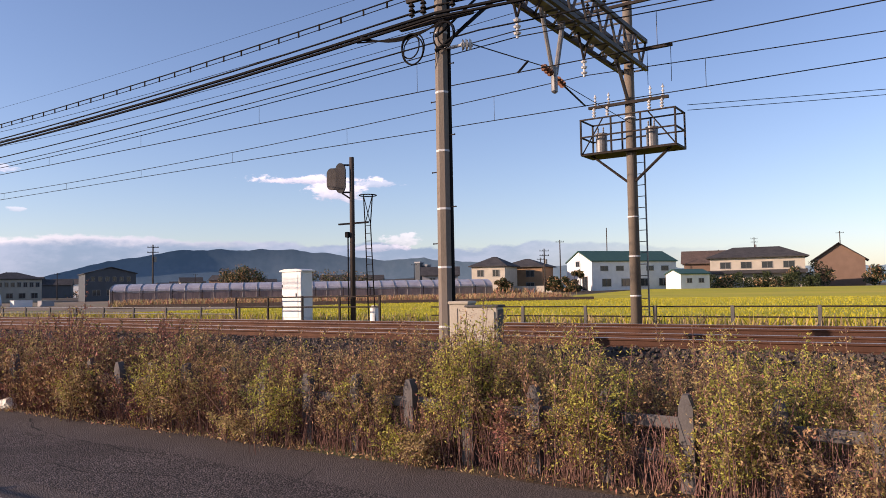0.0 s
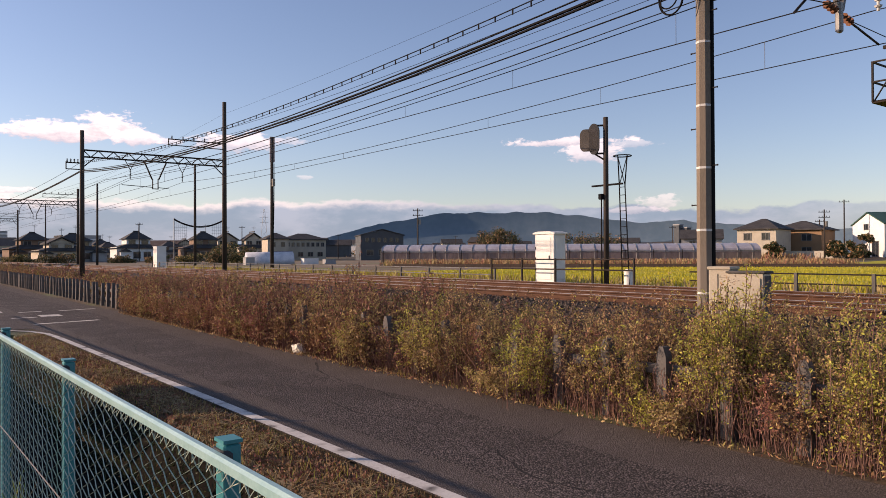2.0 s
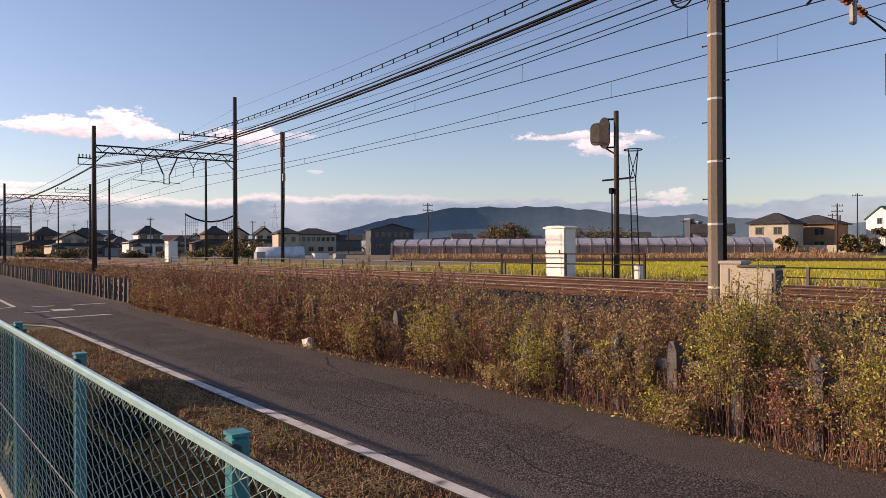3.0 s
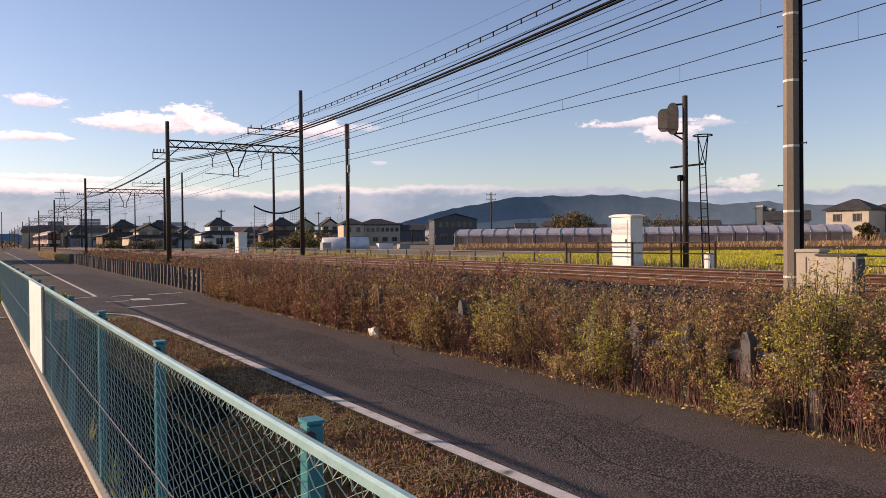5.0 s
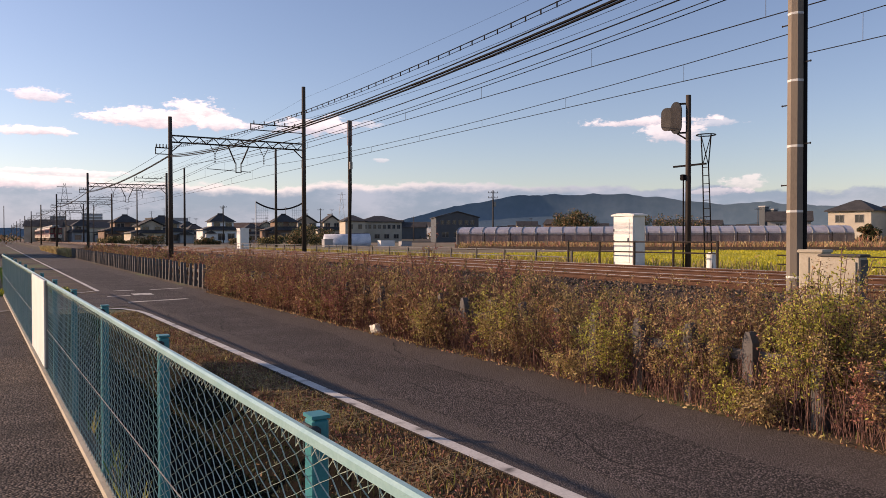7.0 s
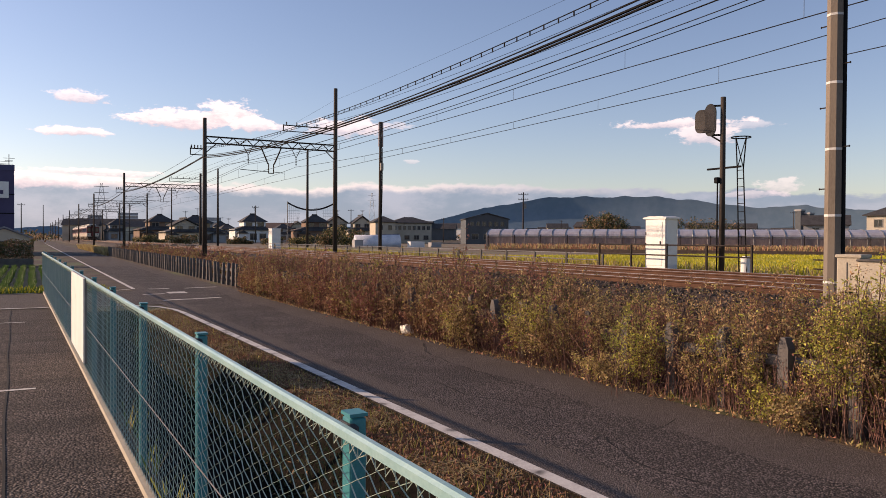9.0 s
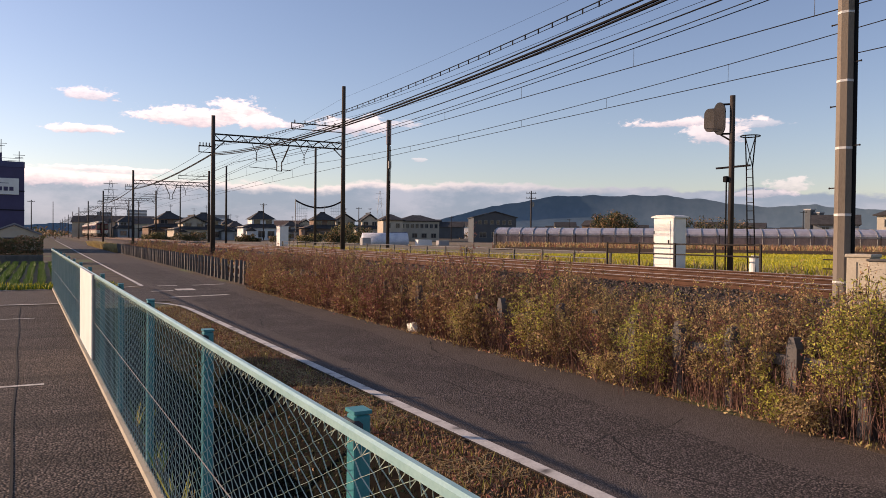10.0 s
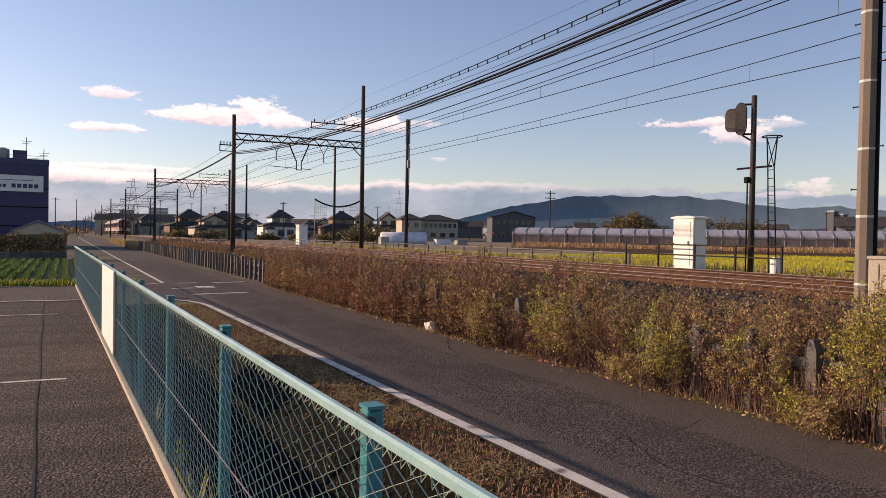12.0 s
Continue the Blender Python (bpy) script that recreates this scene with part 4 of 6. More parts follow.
def weed_patch(name, y0, y1, x0, x1, plants, h0, h1, per, size, label, seed, bare=0.32, front=0.36, bushes=()):
    """Tall weeds: each plant has a few stems, bare below, with bunches of leaves on side twigs above. A share stands before the concrete fence."""
    r = np.random.default_rng(seed)
    pts, idx, sizes = [], [], []
    s = Shape()
    spots = [None] * plants + [b for b in bushes for _ in range(b[5])]
    for spot in spots:
        y = r.uniform(y0, y1)
        before = r.random() < front
        u = r.random() ** 1.05
        xa = x0 + float(lane_edge(y)) - 7.22
        x = r.uniform(xa, xa + 0.40) if before else xa + 0.45 + (x1 - xa - 0.45) * u
        clump = noise.noise(Vector((x * 0.7, y * 0.8, seed)))
        tone = noise.noise(Vector((x * 0.6, y * 0.9, 5.0))) * 1.15 + r.normal(0, 0.26)
        tone += np.interp(y, [-4, 4, 9, 13, 30], [0.02, 0.12, 0.02, -0.32, -0.50])
        if spot:
            y = spot[1] + r.normal(0, spot[3])
            x, tone = spot[0] + 0.6 * (float(lane_edge(y)) - 7.22) + r.normal(0, spot[3]), spot[4] + r.normal(0, 0.16)
        kind = 2 if tone > 0.40 else (1 if tone > -0.02 else (3 if tone < -0.55 else 0))
        big = r.uniform(h0, h1) * (0.80 + 0.20 * min(1, u * 2.6)) * (1 + 0.5 * clump)
        if spot:
            big = spot[2] * r.uniform(0.62, 1.08)
        elif before:
            big *= r.uniform(0.5, 1.08)
        foot = float(np.interp(x, [9.2, 10.0, 11.3], [0.02, 0.28, 0.85]))
        big -= 1.05 * foot
        low = bare * r.uniform(0.3, 1.4)
        for _ in range(r.integers(2, 5)):
            h = big * r.uniform(0.7, 1.08)
            if r.random() < 0.07:
                h *= 1.2
            lean = r.normal(0, 0.17, 2)
            ox, oy = r.normal(0, 0.06, 2)
            p0 = Vector((x + ox, y + oy, foot))
            p1 = p0 + Vector((lean[0] * 0.3, lean[1] * 0.3, h * 0.55))
            p2 = p0 + Vector((lean[0], lean[1], h))
            s.tube([p0, p1, p2], r.uniform(0.003, 0.006), 3)
            a0, a1, a2 = np.array(p0), np.array(p1), np.array(p2)
            for _ in range(max(2, int(per / 5))):
                q = low + (1.02 - low) * r.random() ** 0.75
                b = a0 + (a1 - a0) * (q / 0.55) if q < 0.55 else a1 + (a2 - a1) * ((q - 0.55) / 0.45)
                d = r.normal(0, 1, 3) * np.array([0.12, 0.12, 0.06]) * (1.15 - 0.6 * q)
                k = r.integers(3, 8)
                pts.append(b + d * r.random((k, 1)) * 1.2 + r.normal(0, 0.018, (k, 3)))
                idx.append(np.where(r.random(k) < 0.76, kind, r.integers(0, 5, k)))
                sizes.append(np.full(k, size * (0.7 + 0.6 * r.random())))
                if r.random() < 0.4:
                    s.tube([Vector(b), Vector(b + d * 1.3)], 0.002, 3)
    c = np.concatenate(pts)
    ob = raw_quads(name, leaves(r, c, np.concatenate(sizes)), [L["brown"], L["tan"], L["green"], L["red"], L["dark"]], np.concatenate(idx))
    tagged(ob, label, "weeds", kind="stuff")
    st = new(name.replace("leaves", "stems"), s.mesh(name, L["stem"]))
    tagged(st, "dry brown stems of tall weeds", "weeds", kind="stuff")


# single bushes: x, y, height, spread, tone, plants
BUSHES = [(7.85, 4.85, 1.78, 0.24, 0.62, 26), (7.55, 3.35, 1.55, 0.20, 0.55, 18), (7.5, 1.55, 1.5, 0.22, 0.48, 16), (7.4, 0.3, 1.25, 0.2, 0.10, 9), (7.6, 6.35, 1.25, 0.22, 0.16, 12), (7.45, 7.9, 1.2, 0.22, 0.46, 14),
          (7.6, 9.3, 1.3, 0.25, 0.05, 12), (7.4, 10.6, 1.25, 0.25, 0.48, 14), (7.4, 12.6, 1.1, 0.25, 0.40, 12), (7.38, 5.5, 0.42, 0.16, 0.22, 9), (7.36, 8.5, 0.45, 0.18, 0.15, 9), (8.6, 2.4, 1.55, 0.3, 0.0, 12), (8.7, 6.9, 1.5, 0.3, -0.1, 12)]
weed_patch("weed_leaves", -4, 12, 7.24, 10.2, 430, 0.90, 1.55, 140, 0.037, "tall autumn weeds with brown, tan and yellow-green leaves", 1, 0.36, 0.22, BUSHES)
weed_patch("weed_leaves", 12, 30, 7.20, 10.2, 820, 1.02, 1.6, 90, 0.050, "tall autumn weeds with brown and tan leaves", 2, 0.2)
weed_patch("weed_leaves", 30, 95, 7.9, 10.6, 1150, 0.85, 1.40, 30, 0.095, "reddish brown autumn weeds beside the tracks", 3, 0.1, 0.0)


def bank_creeper():
    r = np.random.default_rng(23)
    n = 26000
    c = np.stack([r.uniform(9.2, 11.35, n), -4 + 24 * r.random(n) ** 1.2, np.zeros(n)], 1)
    c = c[np.array([noise.noise(Vector((p[0] * 1.3, p[1] * 0.8, 11.0))) for p in c]) > -0.12]
    c[:, 2] = np.interp(c[:, 0], [9.2, 10.0, 11.3], [0.06, 0.32, 0.88]) + 0.32 * r.random(len(c)) ** 1.6
    ob = raw_quads("bank_creeper", leaves(r, c, 0.055, 0.0), [L["dark"], L["litter"], L["brown"], L["tan"]], r.choice(4, len(c), p=[0.35, 0.35, 0.2, 0.1]))
    tagged(ob, "dark creeping leaves over the foot of the ballast", "creeper", kind="stuff")


bank_creeper()


def bare_stalks():
    """Leafless reddish stalks and broken straw at the foot of the weeds."""
    r = np.random.default_rng(19)
    s = Shape()
    for _ in range(4200):
        y = -3 + 26 * r.random() ** 1.3
        p = Vector((float(lane_edge(y)) + 0.08 + abs(r.normal(0, 0.30)), y, 0.0))
        h = r.uniform(0.2, 0.85)
        l = r.normal(0, 0.16, 2)
        s.tube([p, p + Vector((l[0] * 0.4, l[1] * 0.4, h * 0.6)), p + Vector((l[0], l[1], h))], r.uniform(0.0022, 0.0045), 3)
    solo("bare_stalks", s, L["stalk"], "leafless reddish stalks at the foot of the weeds", "weeds", kind="stuff")


bare_stalks()


# ---- lineside equipment ----
def paint_mat(name, a, rough=0.75, **k):
    return material(name, a, tuple(x * 0.86 for x in a), rough=rough, scale=0.8, fine=30, bump=0.08, **k)


def lineside():
    # two cream cabinets beside the near pole
    t = thing("trackside_cabinet", "weathered cream concrete equipment box beside the pole", "equipment box", "trackside cabinets", at=(10.32, 6.50, 0), rz=12)
    part("body", Shape().box((0, 0, 1.1), (0.36, 0.32, 1.66), ch=0.012), M["cream"], t)
    part("lid", Shape().box((0, 0, 1.94), (0.40, 0.36, 0.05), ch=0.01), M["cream"], t)
    part("seam", Shape().box((-0.183, 0.02, 1.1), (0.006, 0.012, 1.5)), M["concrete"], t)
    t = thing("trackside_cabinet", "weathered cream equipment box with a grey side", "equipment box", "trackside cabinets", at=(10.27, 6.05, 0), rz=12)
    part("body", Shape().box((0, 0, 1.06), (0.32, 0.52, 1.62), ch=0.012), M["cream"], t)
    part("lid", Shape().box((0.02, 0, 1.885), (0.40, 0.57, 0.035), ch=0.01), M["concrete"], t)
    part("door", Shape().box((-0.168, 0, 1.05), (0.02, 0.44, 1.5), ch=0.006), M["cream"], t)
    part("side_plate", Shape().box((0.0, -0.266, 1.05), (0.30, 0.014, 1.56), ch=0.004), M["concrete"], t, "dark grey side plate")
    part("handle", Shape().box((-0.186, 0.14, 1.35), (0.02, 0.03, 0.10)), M["steel"], t)
    for z in (0.55, 1.55):
        part("hinge", Shape().cyl((-0.18, -0.225, z - 0.05), (-0.18, -0.225, z + 0.05), 0.012, n=8), M["steel"], t)
    # the white relay cabinet on the far side
    t = thing("relay_cabinet", "tall white metal relay cabinet with an arched lid", "relay cabinet", "relay cabinets", at=(20.3, 20.1, FAR_Z))
    part("body", Shape().box((0, 0, 1.0), (0.62, 1.0, 1.86), ch=0.015), M["white"], t)
    lid = [(-0.58, 0.0), (0.58, 0.0), (0.58, 0.05), (0.3, 0.10), (-0.3, 0.10), (-0.58, 0.05)]
    part("lid", Shape().prism(lid, (-0.36, 0, 1.93), (0.36, 0, 1.93), (0, 1, 0), (0, 0, 1)), M["white"], t)
    part("door", Shape().box((-0.315, 0.05, 1.02), (0.02, 0.8, 1.6), ch=0.006), M["white"], t)
    part("side_panel", Shape().box((0.0, -0.505, 1.02), (0.5, 0.02, 1.6), ch=0.006), M["white"], t)
    for z in (0.6, 1.0, 1.4):
        part("hinge", Shape().cyl((-0.33, 0.45, z - 0.05), (-0.33, 0.45, z + 0.05), 0.018, n=8), M["steel"], t)
    part("handle", Shape().box((-0.345, -0.28, 1.05), (0.03, 0.03, 0.14), ch=0.005), M["steel"], t)
    part("plinth", Shape().box((0, 0, 0.04), (0.7, 1.1, 0.10)), M["concrete"], t)
    t2 = thing("relay_cabinet", "pale metal relay cabinet beside the far tracks", "relay cabinet", "relay cabinets", at=(22.2, 76.5, FAR_Z - 0.08))
    part("body", Shape().box((0, 0, 1.1), (0.9, 1.3, 2.1), ch=0.02), M["white"], t2)
    part("lid", Shape().box((0, 0, 2.18), (1.0, 1.4, 0.08), ch=0.02), M["white"], t2)
    # signal
    x, y = 20.0, 17.1
    t = thing("railway_signal", "railway signal seen from behind on a dark mast", "railway signal", at=(x, y, FAR_Z - 0.1))
    part("mast", Shape().cyl((0, 0, 0), (0, 0, 6.0), 0.095, 0.085, 14), M["dark_pole"], t, smooth=True)
    plate = [(0.19 * math.cos(a), 0.30 * math.sin(a) + (0.24 if math.sin(a) > 0 else -0.24)) for a in np.linspace(0, 2 * math.pi, 28, endpoint=False)]
    part("back_plate", Shape().prism(plate, (-0.30, 0.28, 5.25), (-0.26, 0.28, 5.25), (-0.35, 0.94, 0), (0, 0, 1)), M["signal"], t, "dark grey rounded backing plate")
    s = Shape().prism([(a * 0.62, b * 0.66) for a, b in plate], (-0.26, 0.30, 5.25), (-0.16, 0.33, 5.25), (-0.35, 0.94, 0), (0, 0, 1))
    part("lamp_housing", s, M["dark"], t)
    hood = Shape()
    hood.prism([(a * 0.9, b * 0.72) for a, b in plate], (-0.31, 0.30, 5.22), (-0.46, 0.56, 5.22), (-0.35, 0.94, 0), (0, 0, 1))
    part("hood", hood, M["signal_hood"], t)
    b = Shape().box((-0.12, 0.13, 5.72), (0.32, 0.05, 0.06), rz=-45).box((-0.12, 0.13, 4.75), (0.32, 0.05, 0.06), rz=-45).cyl((-0.25, 0.25, 4.72), (-0.02, 0.0, 4.5), 0.03, n=6)
    part("bracket", b, M["steel"], t)
    part("crossarm", Shape().box((0, -0.05, 3.65), (0.07, 1.35, 0.06)), M["wire"], t)
    part("conduit", Shape().cyl((-0.12, 0.1, 0), (-0.12, 0.1, 3.2), 0.025, n=6).box((-0.12, 0.12, 3.25), (0.14, 0.16, 0.2), ch=0.02), M["dark"], t)
    s = Shape()
    pts_l, pts_r = [(0.1, -0.62, 0), (0.1, -0.5, 3.6), (0.1, -0.44, 4.6)], [(0.1, -0.92, 0), (0.1, -0.74, 3.6), (0.1, -0.84, 4.6)]
    s.tube(pts_l, 0.022, 5).tube(pts_r, 0.022, 5)
    for k in range(13):
        z = 0.3 + k * 0.27
        s.cyl((0.1, -0.62 + 0.12 * z / 3.6, z), (0.1, -0.92 + 0.18 * z / 3.6, z), 0.012, n=5)
    ring = [(0.1 + 0.3 * math.cos(a), -0.64 + 0.30 * math.sin(a), 4.6) for a in np.linspace(0, 6.283, 16)]
    s.tube(ring, 0.02, 5).tube([(0.1, -0.5, 3.6), (0.38, -0.6, 4.6)], 0.016, 5).tube([(0.1, -0.74, 3.6), (-0.18, -0.66, 4.6)], 0.016, 5)
    part("ladder", s, M["wire"], t, "narrow ladder with a guard hoop")
    t = thing("switch_box", "small white round-topped lineside box", "equipment box", at=(20.2, 16.3, FAR_Z - 0.05))
    part("body", Shape().cyl((0, 0, 0), (0, 0, 0.62), 0.16, n=16), M["white"], t)
    part("cap", Shape().cyl((0, 0, 0.62), (0, 0, 0.70), 0.18, 0.10, 16), M["white"], t)
    # deck with a railing in front of the cabinet and signal
    t = thing("service_railing", "dark brown pipe railing beside the relay cabinet", "railing", at=(19.6, 0, 0))
    for y in np.linspace(15.6, 22.7, 5):
        part("post", Shape().box((0, y, 1.47), (0.06, 0.06, 1.1)), M["steel"], t)
    for z in (1.62, 1.98):
        part("rail", Shape().cyl((0, 15.6, z), (0, 22.7, z), 0.025, n=8), M["steel"], t)
    t = thing("guard_rail", "low grey pipe fence along the far side of the tracks", "fence", at=(20.9, 0, 0))
    posts = list(np.arange(-8, 14.4, 2.1)) + list(np.arange(24, 75, 2.4))
    me = Shape().box((0, 0, 0.28), (0.07, 0.09, 0.66)).mesh("post", M["concrete"])
    for y in posts:
        ob = new("post", me)
        ob.parent = t
        ob.matrix_basis = pose(0, y, FAR_Z)
    for a, b in ((-8, 14.4), (24, 75)):
        for z in (0.58, 0.3):
            part("rail", Shape().cyl((0, a, FAR_Z + z), (0, b, FAR_Z + z), 0.022, n=6), M["steel"] if a < 0 else M["galv"], t)


lineside()

# ---- buildings ----
ROOF_DARK = material("dark_tile_roof", (0.042, 0.040, 0.040), (0.070, 0.066, 0.064), rough=0.8, scale=1, fine=12, bump=0.5, dist=0.05)
ROOF_GREEN = material("green_metal_roof", (0.035, 0.085, 0.065), (0.045, 0.10, 0.075), rough=0.5, scale=1, fine=10)
ROOF_BROWN = material("brown_tile_roof", (0.09, 0.065, 0.05), (0.13, 0.09, 0.07), rough=0.6, scale=1, fine=12, bump=0.4, dist=0.05)
WALL = dict(
    white=paint_mat("white_render", (0.72, 0.72, 0.70)), cream=paint_mat("cream_render", (0.50, 0.45, 0.36)), tan=paint_mat("tan_render", (0.31, 0.19, 0.105)),
    grey=paint_mat("grey_siding", (0.33, 0.33, 0.33)), black=paint_mat("charcoal_siding", (0.085, 0.095, 0.105)), blue=paint_mat("dark_blue_siding", (0.078, 0.068, 0.135)),
    beige=paint_mat("beige_siding", (0.48, 0.42, 0.33)), brown=paint_mat("brown_siding", (0.20, 0.13, 0.09)))


def window(parent, wall_c, u, n, w, h, frame=None):
    """A window let into a wall: frame proud, pane set back."""
    win = Shape()
    u, n, c = Vector(u), Vector(n), Vector(wall_c)
    rz = math.degrees(math.atan2(u.y, u.x))
    for dz in (-h / 2, h / 2):
        win.box(c + n * 0.03 + Vector((0, 0, dz)), (w + 0.16, 0.10, 0.08), rz)
    for du in (-w / 2, 0, w / 2):
        win.box(c + n * 0.03 + u * du, (0.08, 0.10, h), rz)
    ob = part("window", win, frame or M["galv"], parent)
    part("pane", Shape().box(c + n * 0.012, (w, 0.02, h), rz), M["glass"], ob)
    return ob


def house(label, az, dist, w, d, eave, ridge, wall, roof, twist=0.0, kind="gable", wins=(), over=0.5, z=FAR_Z - 0.1, name="house", axis="x", lower=None):
    """A house with its front towards the lane. wins: (face, along, height, width, tall); face f, l or r."""
    x, y, _ = bearing(az, dist)
    t = thing(name, label, "house", "houses", at=(x, y, z), rz=-az + twist)
    s = Shape().box((0, 0, eave / 2), (w, d, eave))
    if kind == "gable":
        if axis == "x":
            s.prism([(-d / 2, 0), (d / 2, 0), (0, ridge - eave - 0.1)], (-w / 2, 0, eave), (w / 2, 0, eave), (0, 1, 0), (0, 0, 1))
        else:
            s.prism([(-w / 2, 0), (w / 2, 0), (0, ridge - eave - 0.1)], (0, -d / 2, eave), (0, d / 2, eave), (1, 0, 0), (0, 0, 1))
    part("wall", s, wall, t)
    r = Shape()
    th = 0.18
    if kind == "gable":
        a, b, half = ((w / 2 + over), (d / 2 + over), d / 2) if axis == "x" else ((d / 2 + over), (w / 2 + over), w / 2)
        drop = (ridge - eave) * over / half
        prof = [(-b, -drop), (0, ridge - eave), (b, -drop), (b, -drop + th), (0, ridge - eave + th), (-b, -drop + th)]
        if axis == "x":
            r.prism(prof, (-a, 0, eave), (a, 0, eave), (0, 1, 0), (0, 0, 1))
        else:
            r.prism(prof, (0, -a, eave), (0, a, eave), (1, 0, 0), (0, 0, 1))
    else:
        a, b = w / 2 + over, d / 2 + over
        k = max(0.4, a - b)
        r.add([(-a, -b, eave), (a, -b, eave), (a, b, eave), (-a, b, eave), (-a, -b, eave + th), (a, -b, eave + th), (a, b, eave + th), (-a, b, eave + th), (-k, 0, ridge + th), (k, 0, ridge + th)],
              [(3, 2, 1, 0), (0, 1, 5, 4), (1, 2, 6, 5), (2, 3, 7, 6), (3, 0, 4, 7), (4, 5, 9, 8), (5, 6, 9), (6, 7, 8, 9), (7, 4, 8)])
    part("roof", r, roof, t)
    if lower:
        q, hz = lower
        part("lower_roof", Shape().prism([(-d / 2 - q, hz - 0.45), (-d / 2, hz + 0.15), (-d / 2, hz + 0.3), (-d / 2 - q, hz - 0.3)], (-w / 2 - 0.4, 0, 0), (w / 2 + 0.4, 0, 0), (0, 1, 0), (0, 0, 1)), roof, t)
    for face, u, hz, ww, hh in wins:
        if face == "f":
            window(t, (u, -d / 2, hz), (1, 0, 0), (0, -1, 0), ww, hh)
        elif face == "l":
            window(t, (-w / 2, u, hz), (0, -1, 0), (-1, 0, 0), ww, hh)
        else:
            window(t, (w / 2, u, hz), (0, 1, 0), (1, 0, 0), ww, hh)
    return t


def villa(label, az, dist, w, d, h, wall, twist, gable, side):
    """A two-storey house: a broad ground floor with a skirt roof, a narrower upper floor under a tiled gable or hip."""
    x, y, _ = bearing(az, dist)
    t = thing("house", label, "house", "houses", at=(x, y, FAR_Z - 0.1), rz=-az + twist)
    part("ground_floor", Shape().box((0, 0, h * 0.23), (w, d, h * 0.46)), wall, t)
    uw, ud, ux = w * 0.66, d * 0.72, side * w * 0.12
    part("upper_floor", Shape().box((ux, 0, h * 0.58), (uw, ud, h * 0.32)), wall, t)
    a, b, z0, z1 = w / 2 + 0.6, d / 2 + 0.6, h * 0.42, h * 0.56
    s = Shape().add([(-a, -b, z0), (a, -b, z0), (a, b, z0), (-a, b, z0), (ux - uw / 2, -ud / 2, z1), (ux + uw / 2, -ud / 2, z1), (ux + uw / 2, ud / 2, z1), (ux - uw / 2, ud / 2, z1)],
                    [(3, 2, 1, 0), (0, 1, 5, 4), (1, 2, 6, 5), (2, 3, 7, 6), (3, 0, 4, 7)])
    part("skirt_roof", s, ROOF_DARK, t)
    e, a, b = h * 0.72, uw / 2 + 0.6, ud / 2 + 0.6
    r = Shape()
    if gable:
        r.prism([(-a, -0.15), (0, h * 0.25), (a, -0.15), (a, 0.05), (0, h * 0.28), (-a, 0.05)], (ux, -b, e), (ux, b, e), (1, 0, 0), (0, 0, 1))
        part("gable_wall", Shape().prism([(-uw / 2, 0), (uw / 2, 0), (0, h * 0.22)], (ux, -ud / 2, e), (ux, ud / 2, e), (1, 0, 0), (0, 0, 1)), wall, t)
    else:
        k = max(0.5, a - b)
        r.add([(ux - a, -b, e), (ux + a, -b, e), (ux + a, b, e), (ux - a, b, e), (ux - k, 0, h), (ux + k, 0, h)], [(3, 2, 1, 0), (0, 1, 5, 4), (1, 2, 5), (2, 3, 4, 5), (3, 0, 4)])
    part("roof", r, ROOF_DARK, t)
    part("ridge_tile", Shape().box((ux, 0, h * (1.03 if gable else 1.0)), (0.3, 2 * b, 0.3) if gable else (2 * k + 0.4, 0.3, 0.3), ch=0.06), ROOF_DARK, t)
    for u in (-0.27, 0.27):
        window(t, (ux + u * uw, -ud / 2, h * 0.62), (1, 0, 0), (0, -1, 0), uw * 0.28, h * 0.14)
    for u in (-0.32, 0.05, 0.34):
        window(t, (u * w, -d / 2, h * 0.2), (1, 0, 0), (0, -1, 0), w * 0.2, h * 0.22)
    part("porch", Shape().box((-side * w * 0.3, -d / 2 - 0.7, h * 0.16), (w * 0.26, 1.4, h * 0.3)), wall, t)
    part("porch_roof", Shape().prism([(-w * 0.18, 0), (0, h * 0.12), (w * 0.18, 0)], (-side * w * 0.3, -d / 2 - 1.8, h * 0.31), (-side * w * 0.3, -d / 2 + 0.2, h * 0.31), (1, 0, 0), (0, 0, 1)), ROOF_DARK, t)
    part("television_aerial", Shape().cyl((ux + 0.6, 0, h), (ux + 0.6, 0, h + 1.9), 0.05, n=4).box((ux + 0.6, 0, h + 1.7), (1.3, 0.06, 0.06)).box((ux + 0.6, 0, h + 1.4), (0.9, 0.06, 0.06)), M["galv"], t)
    return t


